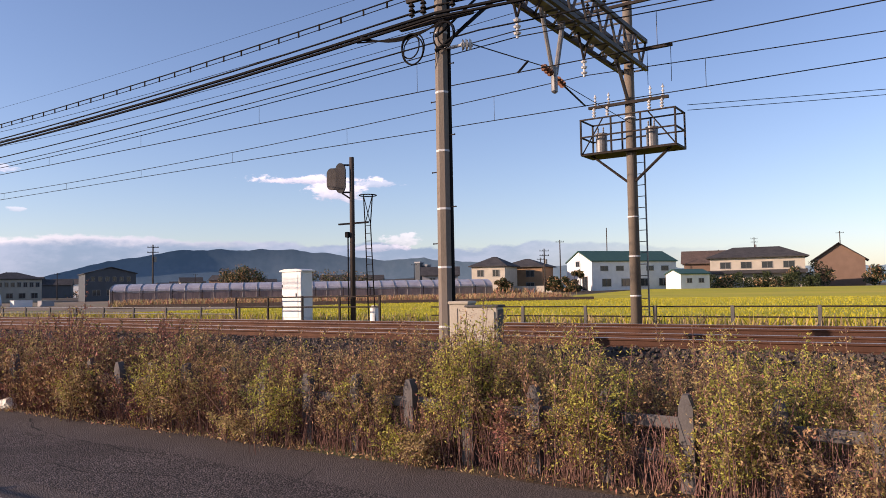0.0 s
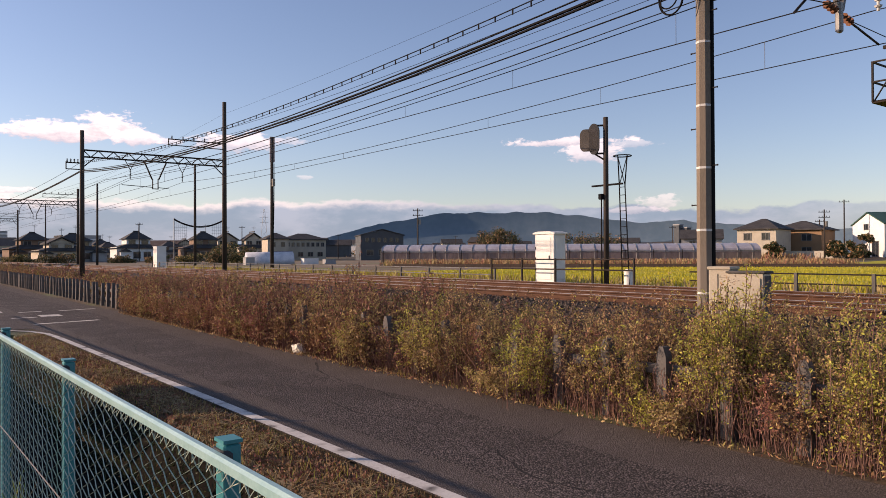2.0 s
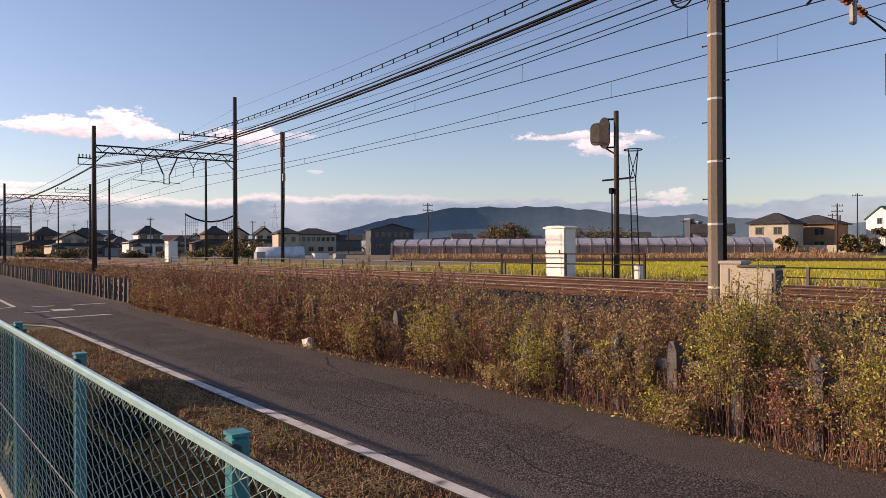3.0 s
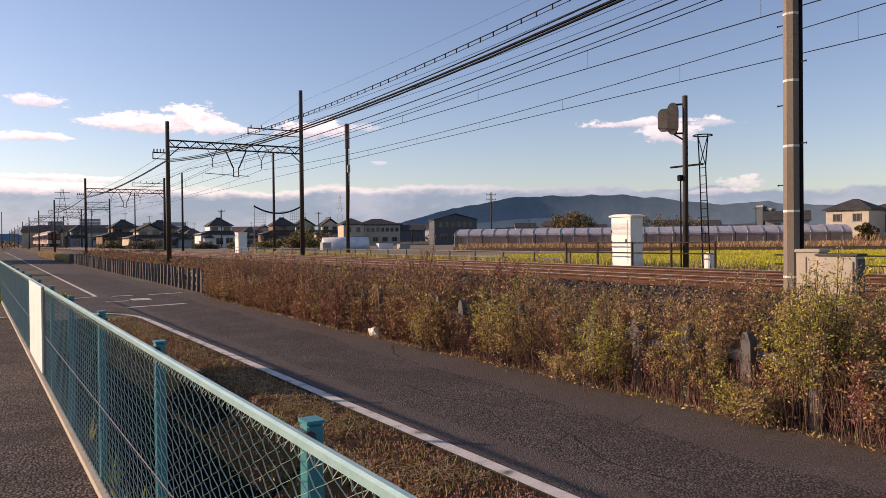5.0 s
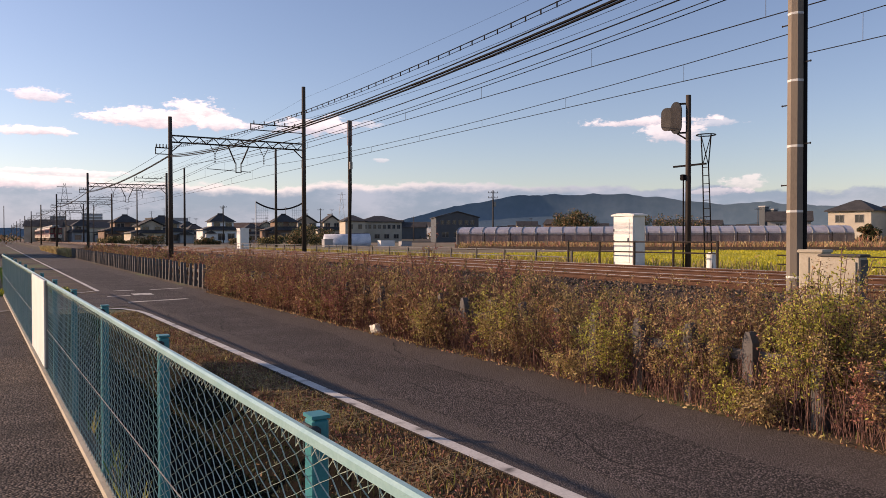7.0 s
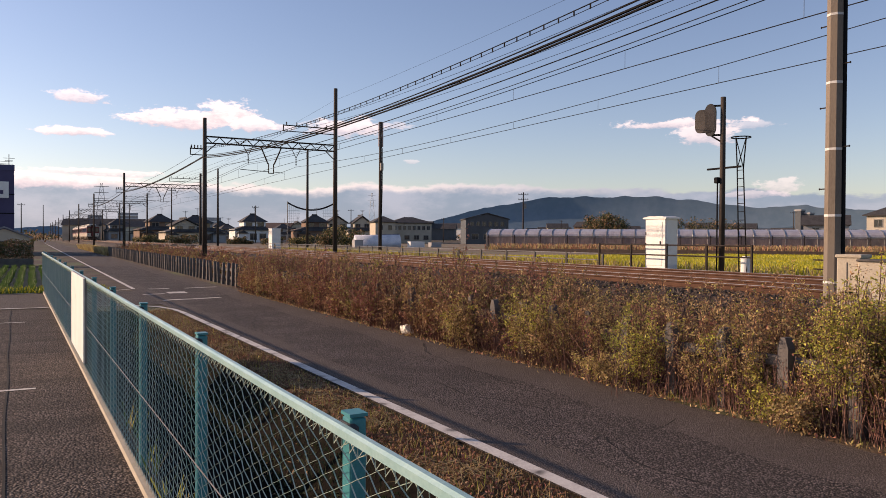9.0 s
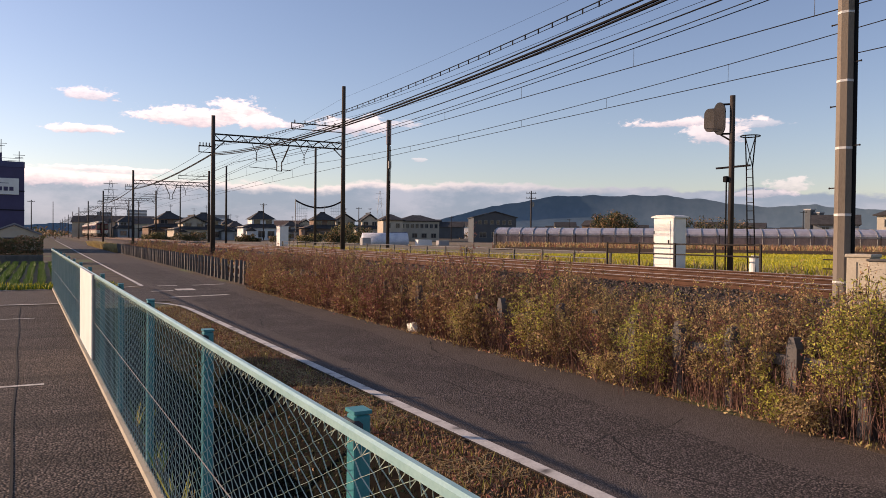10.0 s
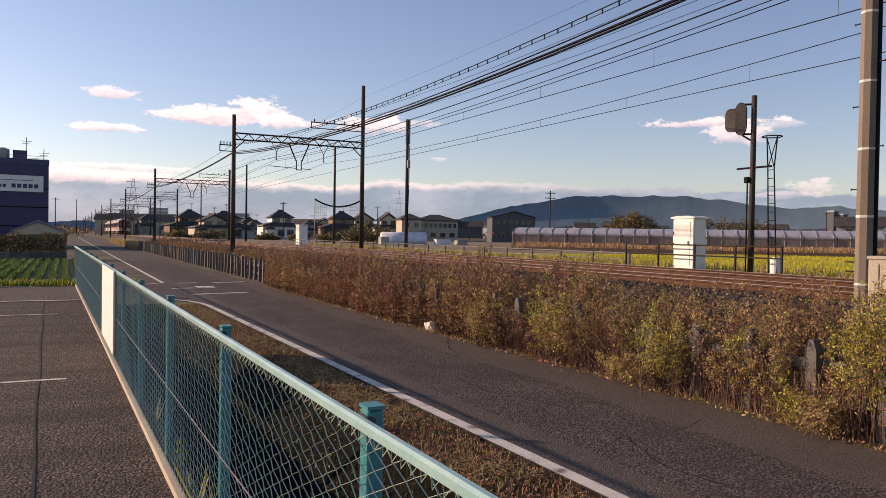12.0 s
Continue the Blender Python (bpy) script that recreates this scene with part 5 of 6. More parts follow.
def town():
    row = lambda n, w, hz, ww, hh, f="f": [(f, -w / 2 + w * (i + 0.5) / n, hz, ww, hh) for i in range(n)]
    # the white workshop with a green roof
    house("white two-storey workshop with a green metal roof", 69.9, 152, 19.0, 9.5, 5.6, 7.6, WALL["white"], ROOF_GREEN, twist=33, wins=row(5, 17, 4.2, 1.6, 0.9) + row(4, 17, 1.5, 1.9, 1.4) + [("l", 0.5, 5.2, 1.3, 1.0), ("l", -2.2, 1.4, 1.9, 2.6)], over=0.25, z=FAR_Z + 0.5)
    house("low white annexe with a green roof", 74.6, 146, 6.0, 5.0, 2.8, 3.6, WALL["white"], ROOF_GREEN, twist=33, z=FAR_Z + 0.5, wins=row(2, 5, 1.6, 1.0, 0.8), over=0.25)
    house("large house with a dark tile roof and pale walls", 79.3, 170, 18, 9, 6.2, 8.4, WALL["cream"], ROOF_DARK, z=FAR_Z + 0.5, kind="hip", wins=row(4, 16, 4.7, 2.0, 1.3), lower=(1.6, 3.4), over=0.8)
    house("house with a brown tile roof", 76.3, 185, 12, 9, 6.0, 8.6, WALL["brown"], ROOF_BROWN, z=FAR_Z + 0.5, over=0.7)
    house("dark house with a gabled tile roof", 84.5, 190, 10, 9, 6.0, 9.5, WALL["brown"], ROOF_DARK, z=FAR_Z + 0.5, axis="y", over=0.7)
    house("tan two-storey house with a dark hipped roof", 62.9, 150, 8.4, 7.5, 5.4, 7.0, WALL["tan"], ROOF_DARK, twist=-18, kind="hip", wins=row(2, 7, 4.1, 1.6, 1.2) + row(3, 7, 4.1, 1.0, 1.2, "l") + row(2, 7, 1.6, 1.6, 1.6), over=0.6)
    x, y, _ = bearing(61.6, 141)
    b = thing("garden_wall", "low pale garden wall before the houses", "wall", at=(x, y, FAR_Z), rz=-80)
    part("wall", Shape().box((0, 0, 0.8), (16, 0.3, 1.6), ch=0.03), WALL["cream"], b)
    house("pale two-storey house with a dark roof", 60.4, 142, 6.5, 8, 5.4, 7.2, WALL["cream"], ROOF_DARK, twist=-18, kind="hip", wins=row(2, 6, 4.2, 1.2, 1.2) + row(2, 7, 4.0, 1.3, 1.2, "l"), over=0.5)
    house("grey house with a dark gabled roof", 56.2, 190, 9, 8, 5.0, 7.0, WALL["grey"], ROOF_DARK, wins=row(2, 8, 3.8, 1.4, 1.0))
    # beyond the tracks, further along
    house("charcoal two-storey building with a low gabled roof", 32.1, 190, 10.6, 12, 6.2, 7.6, WALL["black"], ROOF_DARK, axis="y", twist=8, wins=row(6, 9, 5.0, 0.8, 1.0) + row(3, 9, 1.9, 1.7, 1.3), over=0.3)
    house("beige two-storey apartment house with many windows", 26.3, 215, 11.5, 9, 5.6, 7.3, WALL["beige"], ROOF_DARK, twist=12, wins=row(8, 11, 4.3, 0.8, 1.1) + row(4, 11, 1.6, 1.4, 1.2), kind="hip")
    house("beige house with a dark hipped roof", 24.3, 205, 5.5, 8, 5.6, 7.2, WALL["beige"], ROOF_DARK, twist=12, kind="hip", wins=row(2, 5, 4.2, 1.0, 1.2))
    for az, dd, w, h, wall, gab, side in ((22.4, 235, 7.6, 8.3, "cream", True, 1), (21.0, 240, 9, 8.4, "cream", True, -1), (18.85, 205, 9.0, 7.6, "brown", False, 1), (14.3, 205, 8.6, 7.6, "white", False, 1), (12.9, 230, 5.5, 5.2, "cream", False, -1), (16.6, 260, 8, 6.0, "grey", False, 1),
                                          (10.9, 190, 10.5, 6.5, "grey", False, -1), (9.4, 185, 7.5, 5.6, "beige", True, 1), (7.8, 215, 9.5, 7.4, "brown", False, 1), (12.1, 300, 9, 7.4, "beige", False, 1), (5.6, 280, 10, 7.4, "grey", False, -1), (4.3, 330, 10, 7.5, "brown", False, 1), (17.6, 300, 9, 7.6, "beige", True, 1)):
        villa(f"two-storey {wall} house with a dark tile roof", az, dd, w, 8, h, WALL[wall], 12, gab, side)
    # long white block far behind
    house("long white factory building far away", 36.0, 420, 34, 14, 6.5, 7.0, WALL["white"], ROOF_DARK, kind="hip", wins=row(12, 32, 4.6, 1.6, 1.2), over=0.2)
    house("white low building far away", 52.3, 360, 24, 12, 6.0, 6.6, WALL["white"], ROOF_DARK, kind="hip", wins=row(8, 22, 4.0, 1.8, 1.2), over=0.2)
    house("red-brown shed beside the greenhouse", 44.2, 190, 5, 6, 2.6, 3.6, paint_mat("red_sheet_metal", (0.30, 0.07, 0.05)), ROOF_BROWN, over=0.2)
    house("dark shed beside the greenhouse", 47.0, 190, 8, 6, 2.6, 3.8, WALL["brown"], ROOF_DARK, over=0.2)
    # twin silo-like towers
    for az in (54.6, 55.15):
        x, y, _ = bearing(az, 260)
        t = thing("tower", "dark slender concrete tower far away", "tower", "towers", at=(x, y, FAR_Z))
        part("shaft", Shape().box((0, 0, 5.5 if az < 55 else 5.0), (2.2, 2.2, 11.0 if az < 55 else 10.0), ch=0.1), WALL["black"], t)
        part("cap", Shape().box((0, 0, 10.9 if az < 55 else 9.9), (2.5, 2.5, 0.4)), WALL["grey"], t)


town()


# ---- fields and distance ----
def sheet(name, x0, x1, y0, y1, z, mat, label, category):
    s = Shape()
    nx, ny = 40, 12
    s.v = [(x0 + (x1 - x0) * i / nx, y0 + (y1 - y0) * j / ny, z + float(np.interp(x0 + (x1 - x0) * i / nx, [105, 136, 200], [0, 0.65, 0.7]))) for j in range(ny + 1) for i in range(nx + 1)]
    s.f = [(j * (nx + 1) + i, j * (nx + 1) + i + 1, (j + 1) * (nx + 1) + i + 1, (j + 1) * (nx + 1) + i) for j in range(ny) for i in range(nx)]
    s.mi = [0] * len(s.f)
    return solo(name, s, mat, label, category, kind="structure")


def tufts(name, x0, x1, y0, y1, z, count, height, width, mats, label, seed, rows_x=0.0, rows_y=0.0, power=1.0, category="grass", slant=0.0):
    """Upright blades, standing in rows where rows_x or rows_y is given."""
    r = np.random.default_rng(seed)
    x = x0 + (x1 - x0) * r.random(count) ** power
    y = r.uniform(y0, y1, count)
    if rows_x:
        x = np.round(x / rows_x) * rows_x + r.normal(0, 0.05, count)
    if rows_y:
        y = np.round(y / rows_y) * rows_y + r.normal(0, 0.05, count)
    h = height * r.uniform(0.5, 1.3, count)
    a = r.uniform(0, math.pi, count)
    dx, dy = np.cos(a) * width / 2, np.sin(a) * width / 2
    lx, ly = r.normal(0, 0.3, count) * h, r.normal(0, 0.3, count) * h
    zz = np.broadcast_to(np.asarray(z(x) if callable(z) else z, float), x.shape)
    x = x + slant * y
    q = np.empty((count, 4, 3))
    q[:, 0] = np.stack([x - dx, y - dy, zz], 1)
    q[:, 1] = np.stack([x + dx, y + dy, zz], 1)
    q[:, 2] = np.stack([x + lx + dx * 0.25, y + ly + dy * 0.25, zz + h], 1)
    q[:, 3] = np.stack([x + lx - dx * 0.25, y + ly - dy * 0.25, zz + h], 1)
    ob = raw_quads(name, q, mats, r.integers(0, len(mats), count))
    return tagged(ob, label, category, kind="stuff")


RICE = material("rice_field_ground", (0.46, 0.40, 0.02), (0.34, 0.32, 0.02), scale=0.25, fine=6, bump=0.4, dist=0.05, c=(0.48, 0.38, 0.04), c_scale=0.08, stretch=(1, 0.25, 1))
SOIL = material("crop_field_soil", (0.05, 0.05, 0.025), (0.08, 0.075, 0.04), scale=0.8, fine=12, bump=0.5)
DRY = material("dry_reed_ground", (0.24, 0.15, 0.09), (0.33, 0.22, 0.13), scale=0.3, fine=5, bump=0.4)
sheet("rice_field", 23, 150, -80, 46, FAR_Z - 0.03, RICE, "bright yellow-green rice stubble field", "field")
tufts("rice_stubble", 22.3, 75, -25, 45, FAR_Z - 0.05, 70000, 0.10, 0.045, [L["rice"]], "yellow-green regrown rice stubble in rows", 11, power=1.3)
tufts("lineside_grass", 20.6, 22.6, -10, 70, FAR_Z - 0.06, 9000, 0.34, 0.05, [L["straw"], L["rice"], L["tan"]], "dry and green grass beside the far fence", 12)
reed_place = pose(*bearing(49.0, 76), 0, 0, -49.0)
sheet("dry_strip", -22, 23, -4.5, 6.5, FAR_Z + 0.01, DRY, "strip of dry reddish reeds before the greenhouse", "field").matrix_basis = reed_place
tufts("dry_reeds", -22, 23, -3.5, 5.5, FAR_Z - 0.02, 11000, 0.62, 0.10, [L["tan"], L["brown"], L["red"], L["straw"]], "dry reddish brown reeds", 13).matrix_basis = reed_place
tufts("dry_reeds", 85, 135, 60, 105, FAR_Z - 0.05, 9000, 1.1, 0.2, [L["tan"], L["brown"], L["red"]], "dry reddish brown reeds before the houses", 14)
sheet("bare_field", 22.5, 110, 46.5, 150, FAR_Z - 0.05, material("bare_field", (0.17, 0.125, 0.08), (0.25, 0.19, 0.12), scale=0.1, fine=2, c=(0.16, 0.16, 0.06), c_scale=0.05), "bare brown field with patches of grass", "field")
s = Shape().prism([(-0.7, 0), (0.7, 0), (0.35, 0.36), (-0.35, 0.36)], (-20, -5.2, FAR_Z - 0.1), (24, -5.2, FAR_Z - 0.1), (0, 1, 0), (0, 0, 1))
solo("field_bank", s, material("dark_earth_bank", (0.06, 0.042, 0.03), (0.09, 0.06, 0.04), bump=0.5), "low dark earth bank between the fields", "bank", kind="structure").matrix_basis = reed_place

sheet("crop_field", -70, 0.6, 33.2, 58, 0.02, SOIL, "dark field planted with green rows", "field")
tufts("crop_rows", -22, 0.4, 33.6, 58, 0.02, 80000, 0.19, 0.06, [L["crop"], L["crop"]], "green winter crop growing in straight rows", 15, rows_x=0.5, category="crop")
tufts("roadside_grass", -30, 2.6, 31.9, 33.4, 0.0, 12000, 0.19, 0.05, [L["crop"], L["crop"], L["rice"]], "green and yellow grass along the side road", 16)
s = Shape().box((-30.9, 58.7, 0.3), (62, 0.25, 0.62), ch=0.03)
solo("low_wall", s, M["concrete"], "low grey concrete wall behind the crop field", "wall", kind="structure")


def bush(name, x0, x1, y0, y1, z0, z1, count, size, mats, label, seed, category="hedge"):
    r = np.random.default_rng(seed)
    c = np.stack([r.uniform(x0, x1, count), r.uniform(y0, y1, count), z0 + (z1 - z0) * r.random(count) ** 0.7], 1)
    bump = np.array([noise.noise(Vector((p[0] * 0.8, p[1] * 0.8, seed))) for p in c])
    c[:, 2] = z0 + (c[:, 2] - z0) * (0.88 + 0.25 * bump)
    ob = raw_quads(name, leaves(r, c, size), mats, r.integers(0, len(mats), count))
    return tagged(ob, label, category)


for k, az in enumerate(np.arange(75.6, 83.4, 0.62)):
    hx, hy, _ = bearing(az, 156)
    bush("clipped_tree", hx - 0.75, hx + 0.75, hy - 0.75, hy + 0.75, FAR_Z + 0.3, FAR_Z + 3.4 + 0.5 * math.sin(k * 2.1), 420, 0.45, [L["dark"], L["dark"]], "dark clipped conifer in a garden row", 40 + k, "tree")
bush("hedge", -26, 0.1, 60.5, 62.5, 0.0, 2.0, 40000, 0.17, [L["dark"], L["litter"], L["dark"], L["litter"]], "dark clipped hedge behind the crop field", 21)


def tree(az, dist, height, spread, mats, label, seed, z=FAR_Z - 0.1, trunk=0.35, count=2600, size=0.45, pine=False):
    r = np.random.default_rng(seed)
    x, y, _ = bearing(az, dist)
    t = thing("tree", label, "tree", "trees", at=(x, y, z))
    s = Shape()
    s.cyl((0, 0, -0.1), (0.1, 0, height * 0.45), trunk * 0.5, trunk * 0.3, 8)
    blobs = []
    for k in range(9):
        a, q = r.uniform(0, 6.28), r.uniform(0.25, 0.95)
        top = Vector((math.cos(a) * spread * 0.42 * q, math.sin(a) * spread * 0.42 * q, height * r.uniform(0.18, 0.88)))
        s.cyl((0.05, 0, height * r.uniform(0.15, 0.34)), top, trunk * 0.18, trunk * 0.06, 5)
        blobs.append((top, spread * r.uniform(0.16, 0.30)))
    part("trunk", s, M["dark_pole"], t)
    pts = []
    for p, rad in blobs:
        n = count // 9
        d = r.normal(size=(n, 3))
        d /= np.linalg.norm(d, axis=1)[:, None]
        d *= (rad * r.random(n) ** 0.4)[:, None]
        d[:, 2] *= 0.8
        pts.append(np.array(p) + d)
    ob = raw_quads("crown", leaves(r, np.concatenate(pts), size), mats, r.integers(0, len(mats), sum(len(p) for p in pts)))
    ob.parent = t
    return t


G2 = [L["dark"], L["dark"], L["brown"]]
for az, d, h, w, sd in ((42.2, 230, 10.5, 10, 1), (40.6, 235, 9.6, 9, 2), (41.4, 230, 11.0, 10, 3), (47.0, 260, 8.0, 13, 4), (49.0, 260, 8.4, 14, 5), (50.6, 270, 7.6, 13, 6), (64.9, 128, 3.4, 3.0, 10), (61.0, 128, 3.6, 3.4, 11), (66.6, 138, 4.6, 3.0, 12), (66.1, 140, 3.2, 3.0, 13), (81.5, 165, 5.0, 4.0, 14), (83.2, 170, 6.2, 6, 15), (77.2, 150, 2.6, 5, 16), (80.0, 155, 2.6, 5, 17), (59.0, 130, 2.6, 4, 18), (86.5, 180, 5, 5, 19)):
    tree(az, d, h, w, G2, "dark green tree in a distant garden", sd, count=1400, size=0.4 + d / 900)


for k, (az, d, w, h) in enumerate(((21.0, 112, 4.2, 3.6), (20.1, 110, 2.6, 2.6), (22.4, 116, 3.4, 2.8), (18.2, 122, 3.6, 1.7), (13.7, 140, 4.0, 1.5), (9.6, 142, 5.0, 2.0), (7.4, 150, 5.0, 1.8), (16.0, 135, 3.2, 1.5))):
    bx, by, _ = bearing(az, d)
    for q in range(3):
        ox = w * (q - 1) * 0.3
        bush("shrub", bx + ox - w * 0.28, bx + ox + w * 0.28, by - 1.0, by + 1.0, FAR_Z - 0.15, FAR_Z + h * (0.7 + 0.3 * math.sin(k * 3.1 + q * 2.2)), 700, 0.32, [L["dark"], L["dark"], L["tan"] if k % 3 == 0 else L["brown"]], "dark green and brown garden shrub beyond the tracks", 60 + 3 * k + q, "shrub")


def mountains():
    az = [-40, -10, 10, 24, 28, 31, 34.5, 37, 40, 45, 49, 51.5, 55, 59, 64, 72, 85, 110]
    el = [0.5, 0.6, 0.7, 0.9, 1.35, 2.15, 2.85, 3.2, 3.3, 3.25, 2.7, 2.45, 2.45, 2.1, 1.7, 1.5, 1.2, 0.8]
    # Distance haze is put into both base colours; no air volume makes it.
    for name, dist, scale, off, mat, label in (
            ("far_ridge", 4300, 1.0, 0.0, material("ridge_blue_painted_haze", (0.125, 0.185, 0.235), (0.155, 0.215, 0.265), rough=1.0, scale=0.006, fine=0.03, bump=0, spec=0.0), "mountain ridge on the horizon, blue haze put into its colour"),
            ("near_ridge", 3600, 0.32, 7.0, material("foothill_painted_haze", (0.085, 0.135, 0.18), (0.10, 0.15, 0.195), rough=1.0, scale=0.004, fine=0.02, bump=0, spec=0.0), "darker foothills before the mountain ridge, haze put into their colour")):
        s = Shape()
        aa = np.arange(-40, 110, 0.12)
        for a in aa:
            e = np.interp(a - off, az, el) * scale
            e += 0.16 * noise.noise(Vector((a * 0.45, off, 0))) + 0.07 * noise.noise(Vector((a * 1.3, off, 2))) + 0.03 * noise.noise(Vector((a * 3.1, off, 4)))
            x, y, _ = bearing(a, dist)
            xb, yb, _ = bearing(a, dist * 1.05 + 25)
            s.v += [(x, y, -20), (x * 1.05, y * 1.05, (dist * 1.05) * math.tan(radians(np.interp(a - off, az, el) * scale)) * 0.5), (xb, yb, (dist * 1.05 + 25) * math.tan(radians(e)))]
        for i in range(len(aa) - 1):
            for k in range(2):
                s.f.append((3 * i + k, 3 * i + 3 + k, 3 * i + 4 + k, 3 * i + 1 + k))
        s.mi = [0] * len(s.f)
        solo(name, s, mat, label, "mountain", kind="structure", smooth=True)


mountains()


def greenhouse(x0, x1, at, rz, width, h):
    t = thing("greenhouse", "long greenhouse tunnel of milky plastic film over steel hoops", "greenhouse", "greenhouses", at=at, rz=rz)
    prof = [(-width / 2, 0), (-width / 2, h * 0.70)] + [(width / 2 * math.cos(a), h * 0.70 + h * 0.30 * math.sin(a)) for a in np.linspace(math.pi * 0.93, math.pi * 0.07, 9)] + [(width / 2, h * 0.70), (width / 2, 0)]
    part("film", Shape().prism(prof, (x0, 0, 0), (x1, 0, 0), (0, 1, 0), (0, 0, 1), caps=False), FILM, t)
    for xe in (x0 + 0.1, x1 - 0.1):
        part("end_wall", Shape().prism([(a * 0.99, b * 0.99) for a, b in prof], (xe - 0.02, 0, 0), (xe + 0.02, 0, 0), (0, 1, 0), (0, 0, 1)), CURTAIN, t)
    part("side_curtain", Shape().box(((x0 + x1) / 2, -width / 2 - 0.03, h * 0.32), (x1 - x0, 0.03, h * 0.60)), CURTAIN, t)
    me = Shape().tube([(0, a * 1.01, b * 1.01) for a, b in prof], 0.035, 4).mesh("hoop", M["galv"])
    for k in range(int((x1 - x0) / 1.5) + 1):
        ob = new("hoop", me)
        ob.parent = t
        ob.matrix_basis = pose(x0 + k * 1.5, 0, 0)
    post = Shape().box((0, -width / 2 - 0.08, h * 0.36), (0.06, 0.05, h * 0.72)).mesh("side_post", M["steel"])
    for k in range(int((x1 - x0) / 3.0) + 1):
        ob = new("side_post", post)
        ob.parent = t
        ob.matrix_basis = pose(x0 + k * 3.0 + 0.3, 0, 0)
    part("purlin", Shape().cyl((x0, -width / 2 - 0.06, h * 0.66), (x1, -width / 2 - 0.06, h * 0.66), 0.035, n=5), M["galv"], t)


FILM = material("milky_greenhouse_film", (0.40, 0.385, 0.41), (0.32, 0.30, 0.33), rough=0.35, scale=0.8, fine=6, bump=0.2, dist=0.05, stretch=(2, 1, 1))
CURTAIN = material("pinkish_greenhouse_curtain", (0.27, 0.20, 0.18), (0.19, 0.14, 0.125), rough=0.5, scale=0.9, fine=5, bump=0.3, dist=0.05, stretch=(3, 1, 1))
for k in range(3):
    greenhouse(-20.3 + 1.4 * k, 21.0 + 1.6 * k, bearing(46.0, 86 + 6.2 * k, FAR_Z - 0.1), -46.0, 5.6, 2.45)


def utility_pole(az, dist, height, arms=1, z=FAR_Z - 0.1, label="slim concrete utility pole with crossarms", r=0.14):
    x, y, _ = bearing(az, dist)
    t = thing("utility_pole", label, "utility pole", "utility poles", at=(x, y, z), rz=-az + 20)
    part("pole", Shape().cyl((0, 0, 0), (0, 0, height), r, r * 0.7, 10), M["dark_pole"], t, smooth=True)
    for k in range(arms):
        b = Shape().box((0, 0, height - 0.4 - 0.8 * k), (1.7, 0.09, 0.09))
        for u in (-0.75, -0.3, 0.3, 0.75):
            insulator(b, (u, 0, height - 0.4 - 0.8 * k), (u, 0, height - 0.15 - 0.8 * k), 0.06)
        part("crossarm", b, M["steel"], t)
    if arms > 1:
        part("transformer", Shape().cyl((0.3, 0, height - 2.6), (0.3, 0, height - 1.8), 0.22, n=10), M["galv"], t)
    return t


for az, d, h, arms in ((35.1, 120, 8.8, 2), (18.6, 72, 9.6, 0), (12.1, 92, 9.4, 0), (8.9, 150, 10.5, 1), (64.2, 128, 8.0, 2), (65.4, 145, 10.5, 1), (54.2, 200, 8.5, 1), (56.9, 210, 9.0, 0), (26.0, 230, 8.0, 1), (29.0, 240, 8.0, 1), (38.0, 300, 9, 1),
                        (79.2, 200, 13.0, 2), (76.8, 185, 9.5, 1), (63.9, 165, 8, 1), (0.7, 260, 11, 0), (-0.6, 200, 9, 1), (21.9, 200, 9.0, 1), (14.8, 185, 9, 1), (6.1, 240, 11, 1), (45.5, 320, 8, 0), (84.6, 190, 13, 1), (68.9, 170, 14.5, 0)):
    utility_pole(az, d, h, arms)


def pylon(az, dist, height, w, label="lattice steel power pylon far away"):
    x, y, _ = bearing(az, dist)
    t = thing("power_pylon", label, "pylon", "pylons", at=(x, y, FAR_Z - 0.1), rz=-az)
    s = Shape()
    lv = [0, 0.2, 0.38, 0.54, 0.68, 0.8, 0.9, 1.0]
    q = [w / 2 * (1 - 0.88 * k) for k in lv]
    for a, b, qa, qb in zip(lv, lv[1:], q, q[1:]):
        for sx in (-1, 1):
            for sy in (-1, 1):
                s.cyl((sx * qa, sy * qa, a * height), (sx * qb, sy * qb, b * height), 0.16, n=4, caps=False)
            s.cyl((sx * qa, -qa, a * height), (-sx * qb, -qb, b * height), 0.09, n=4, caps=False)
    part("tower", s, M["galv"], t)
    for k in (0.72, 0.83, 0.94):
        part("arm", Shape().box((0, 0, height * k), (w * 0.9, 0.3, 0.3)), M["galv"], t)


pylon(23.5, 900, 56, 11)
pylon(4.3, 500, 34, 9)
pylon(84.0, 1100, 36, 8)


def cell_pole():
    x, y, _ = bearing(24.1, 60)
    t = thing("antenna_mast", "tall dark mast with slim antennas at the top", "mast", at=(x, y, FAR_Z - 0.1))
    part("mast", Shape().cyl((0, 0, 0), (0, 0, 10.6), 0.15, 0.11, 12), M["dark_pole"], t, smooth=True)
    for dx in (-0.13, 0.14):
        part("antenna", Shape().box((dx, -0.05, 9.6), (0.12, 0.14, 2.0), ch=0.03), paint_mat("antenna_grey_pink", (0.30, 0.24, 0.24)), t)
    part("cable_box", Shape().box((0.05, -0.17, 7.0), (0.22, 0.2, 0.6), ch=0.02), M["galv"], t)
    part("cables", Shape().tube([(0.0, -0.16, 1.2), (0.1, -0.17, 5.0), (0.12, -0.15, 8.5)], 0.03, 5), M["wire"], t)


cell_pole()


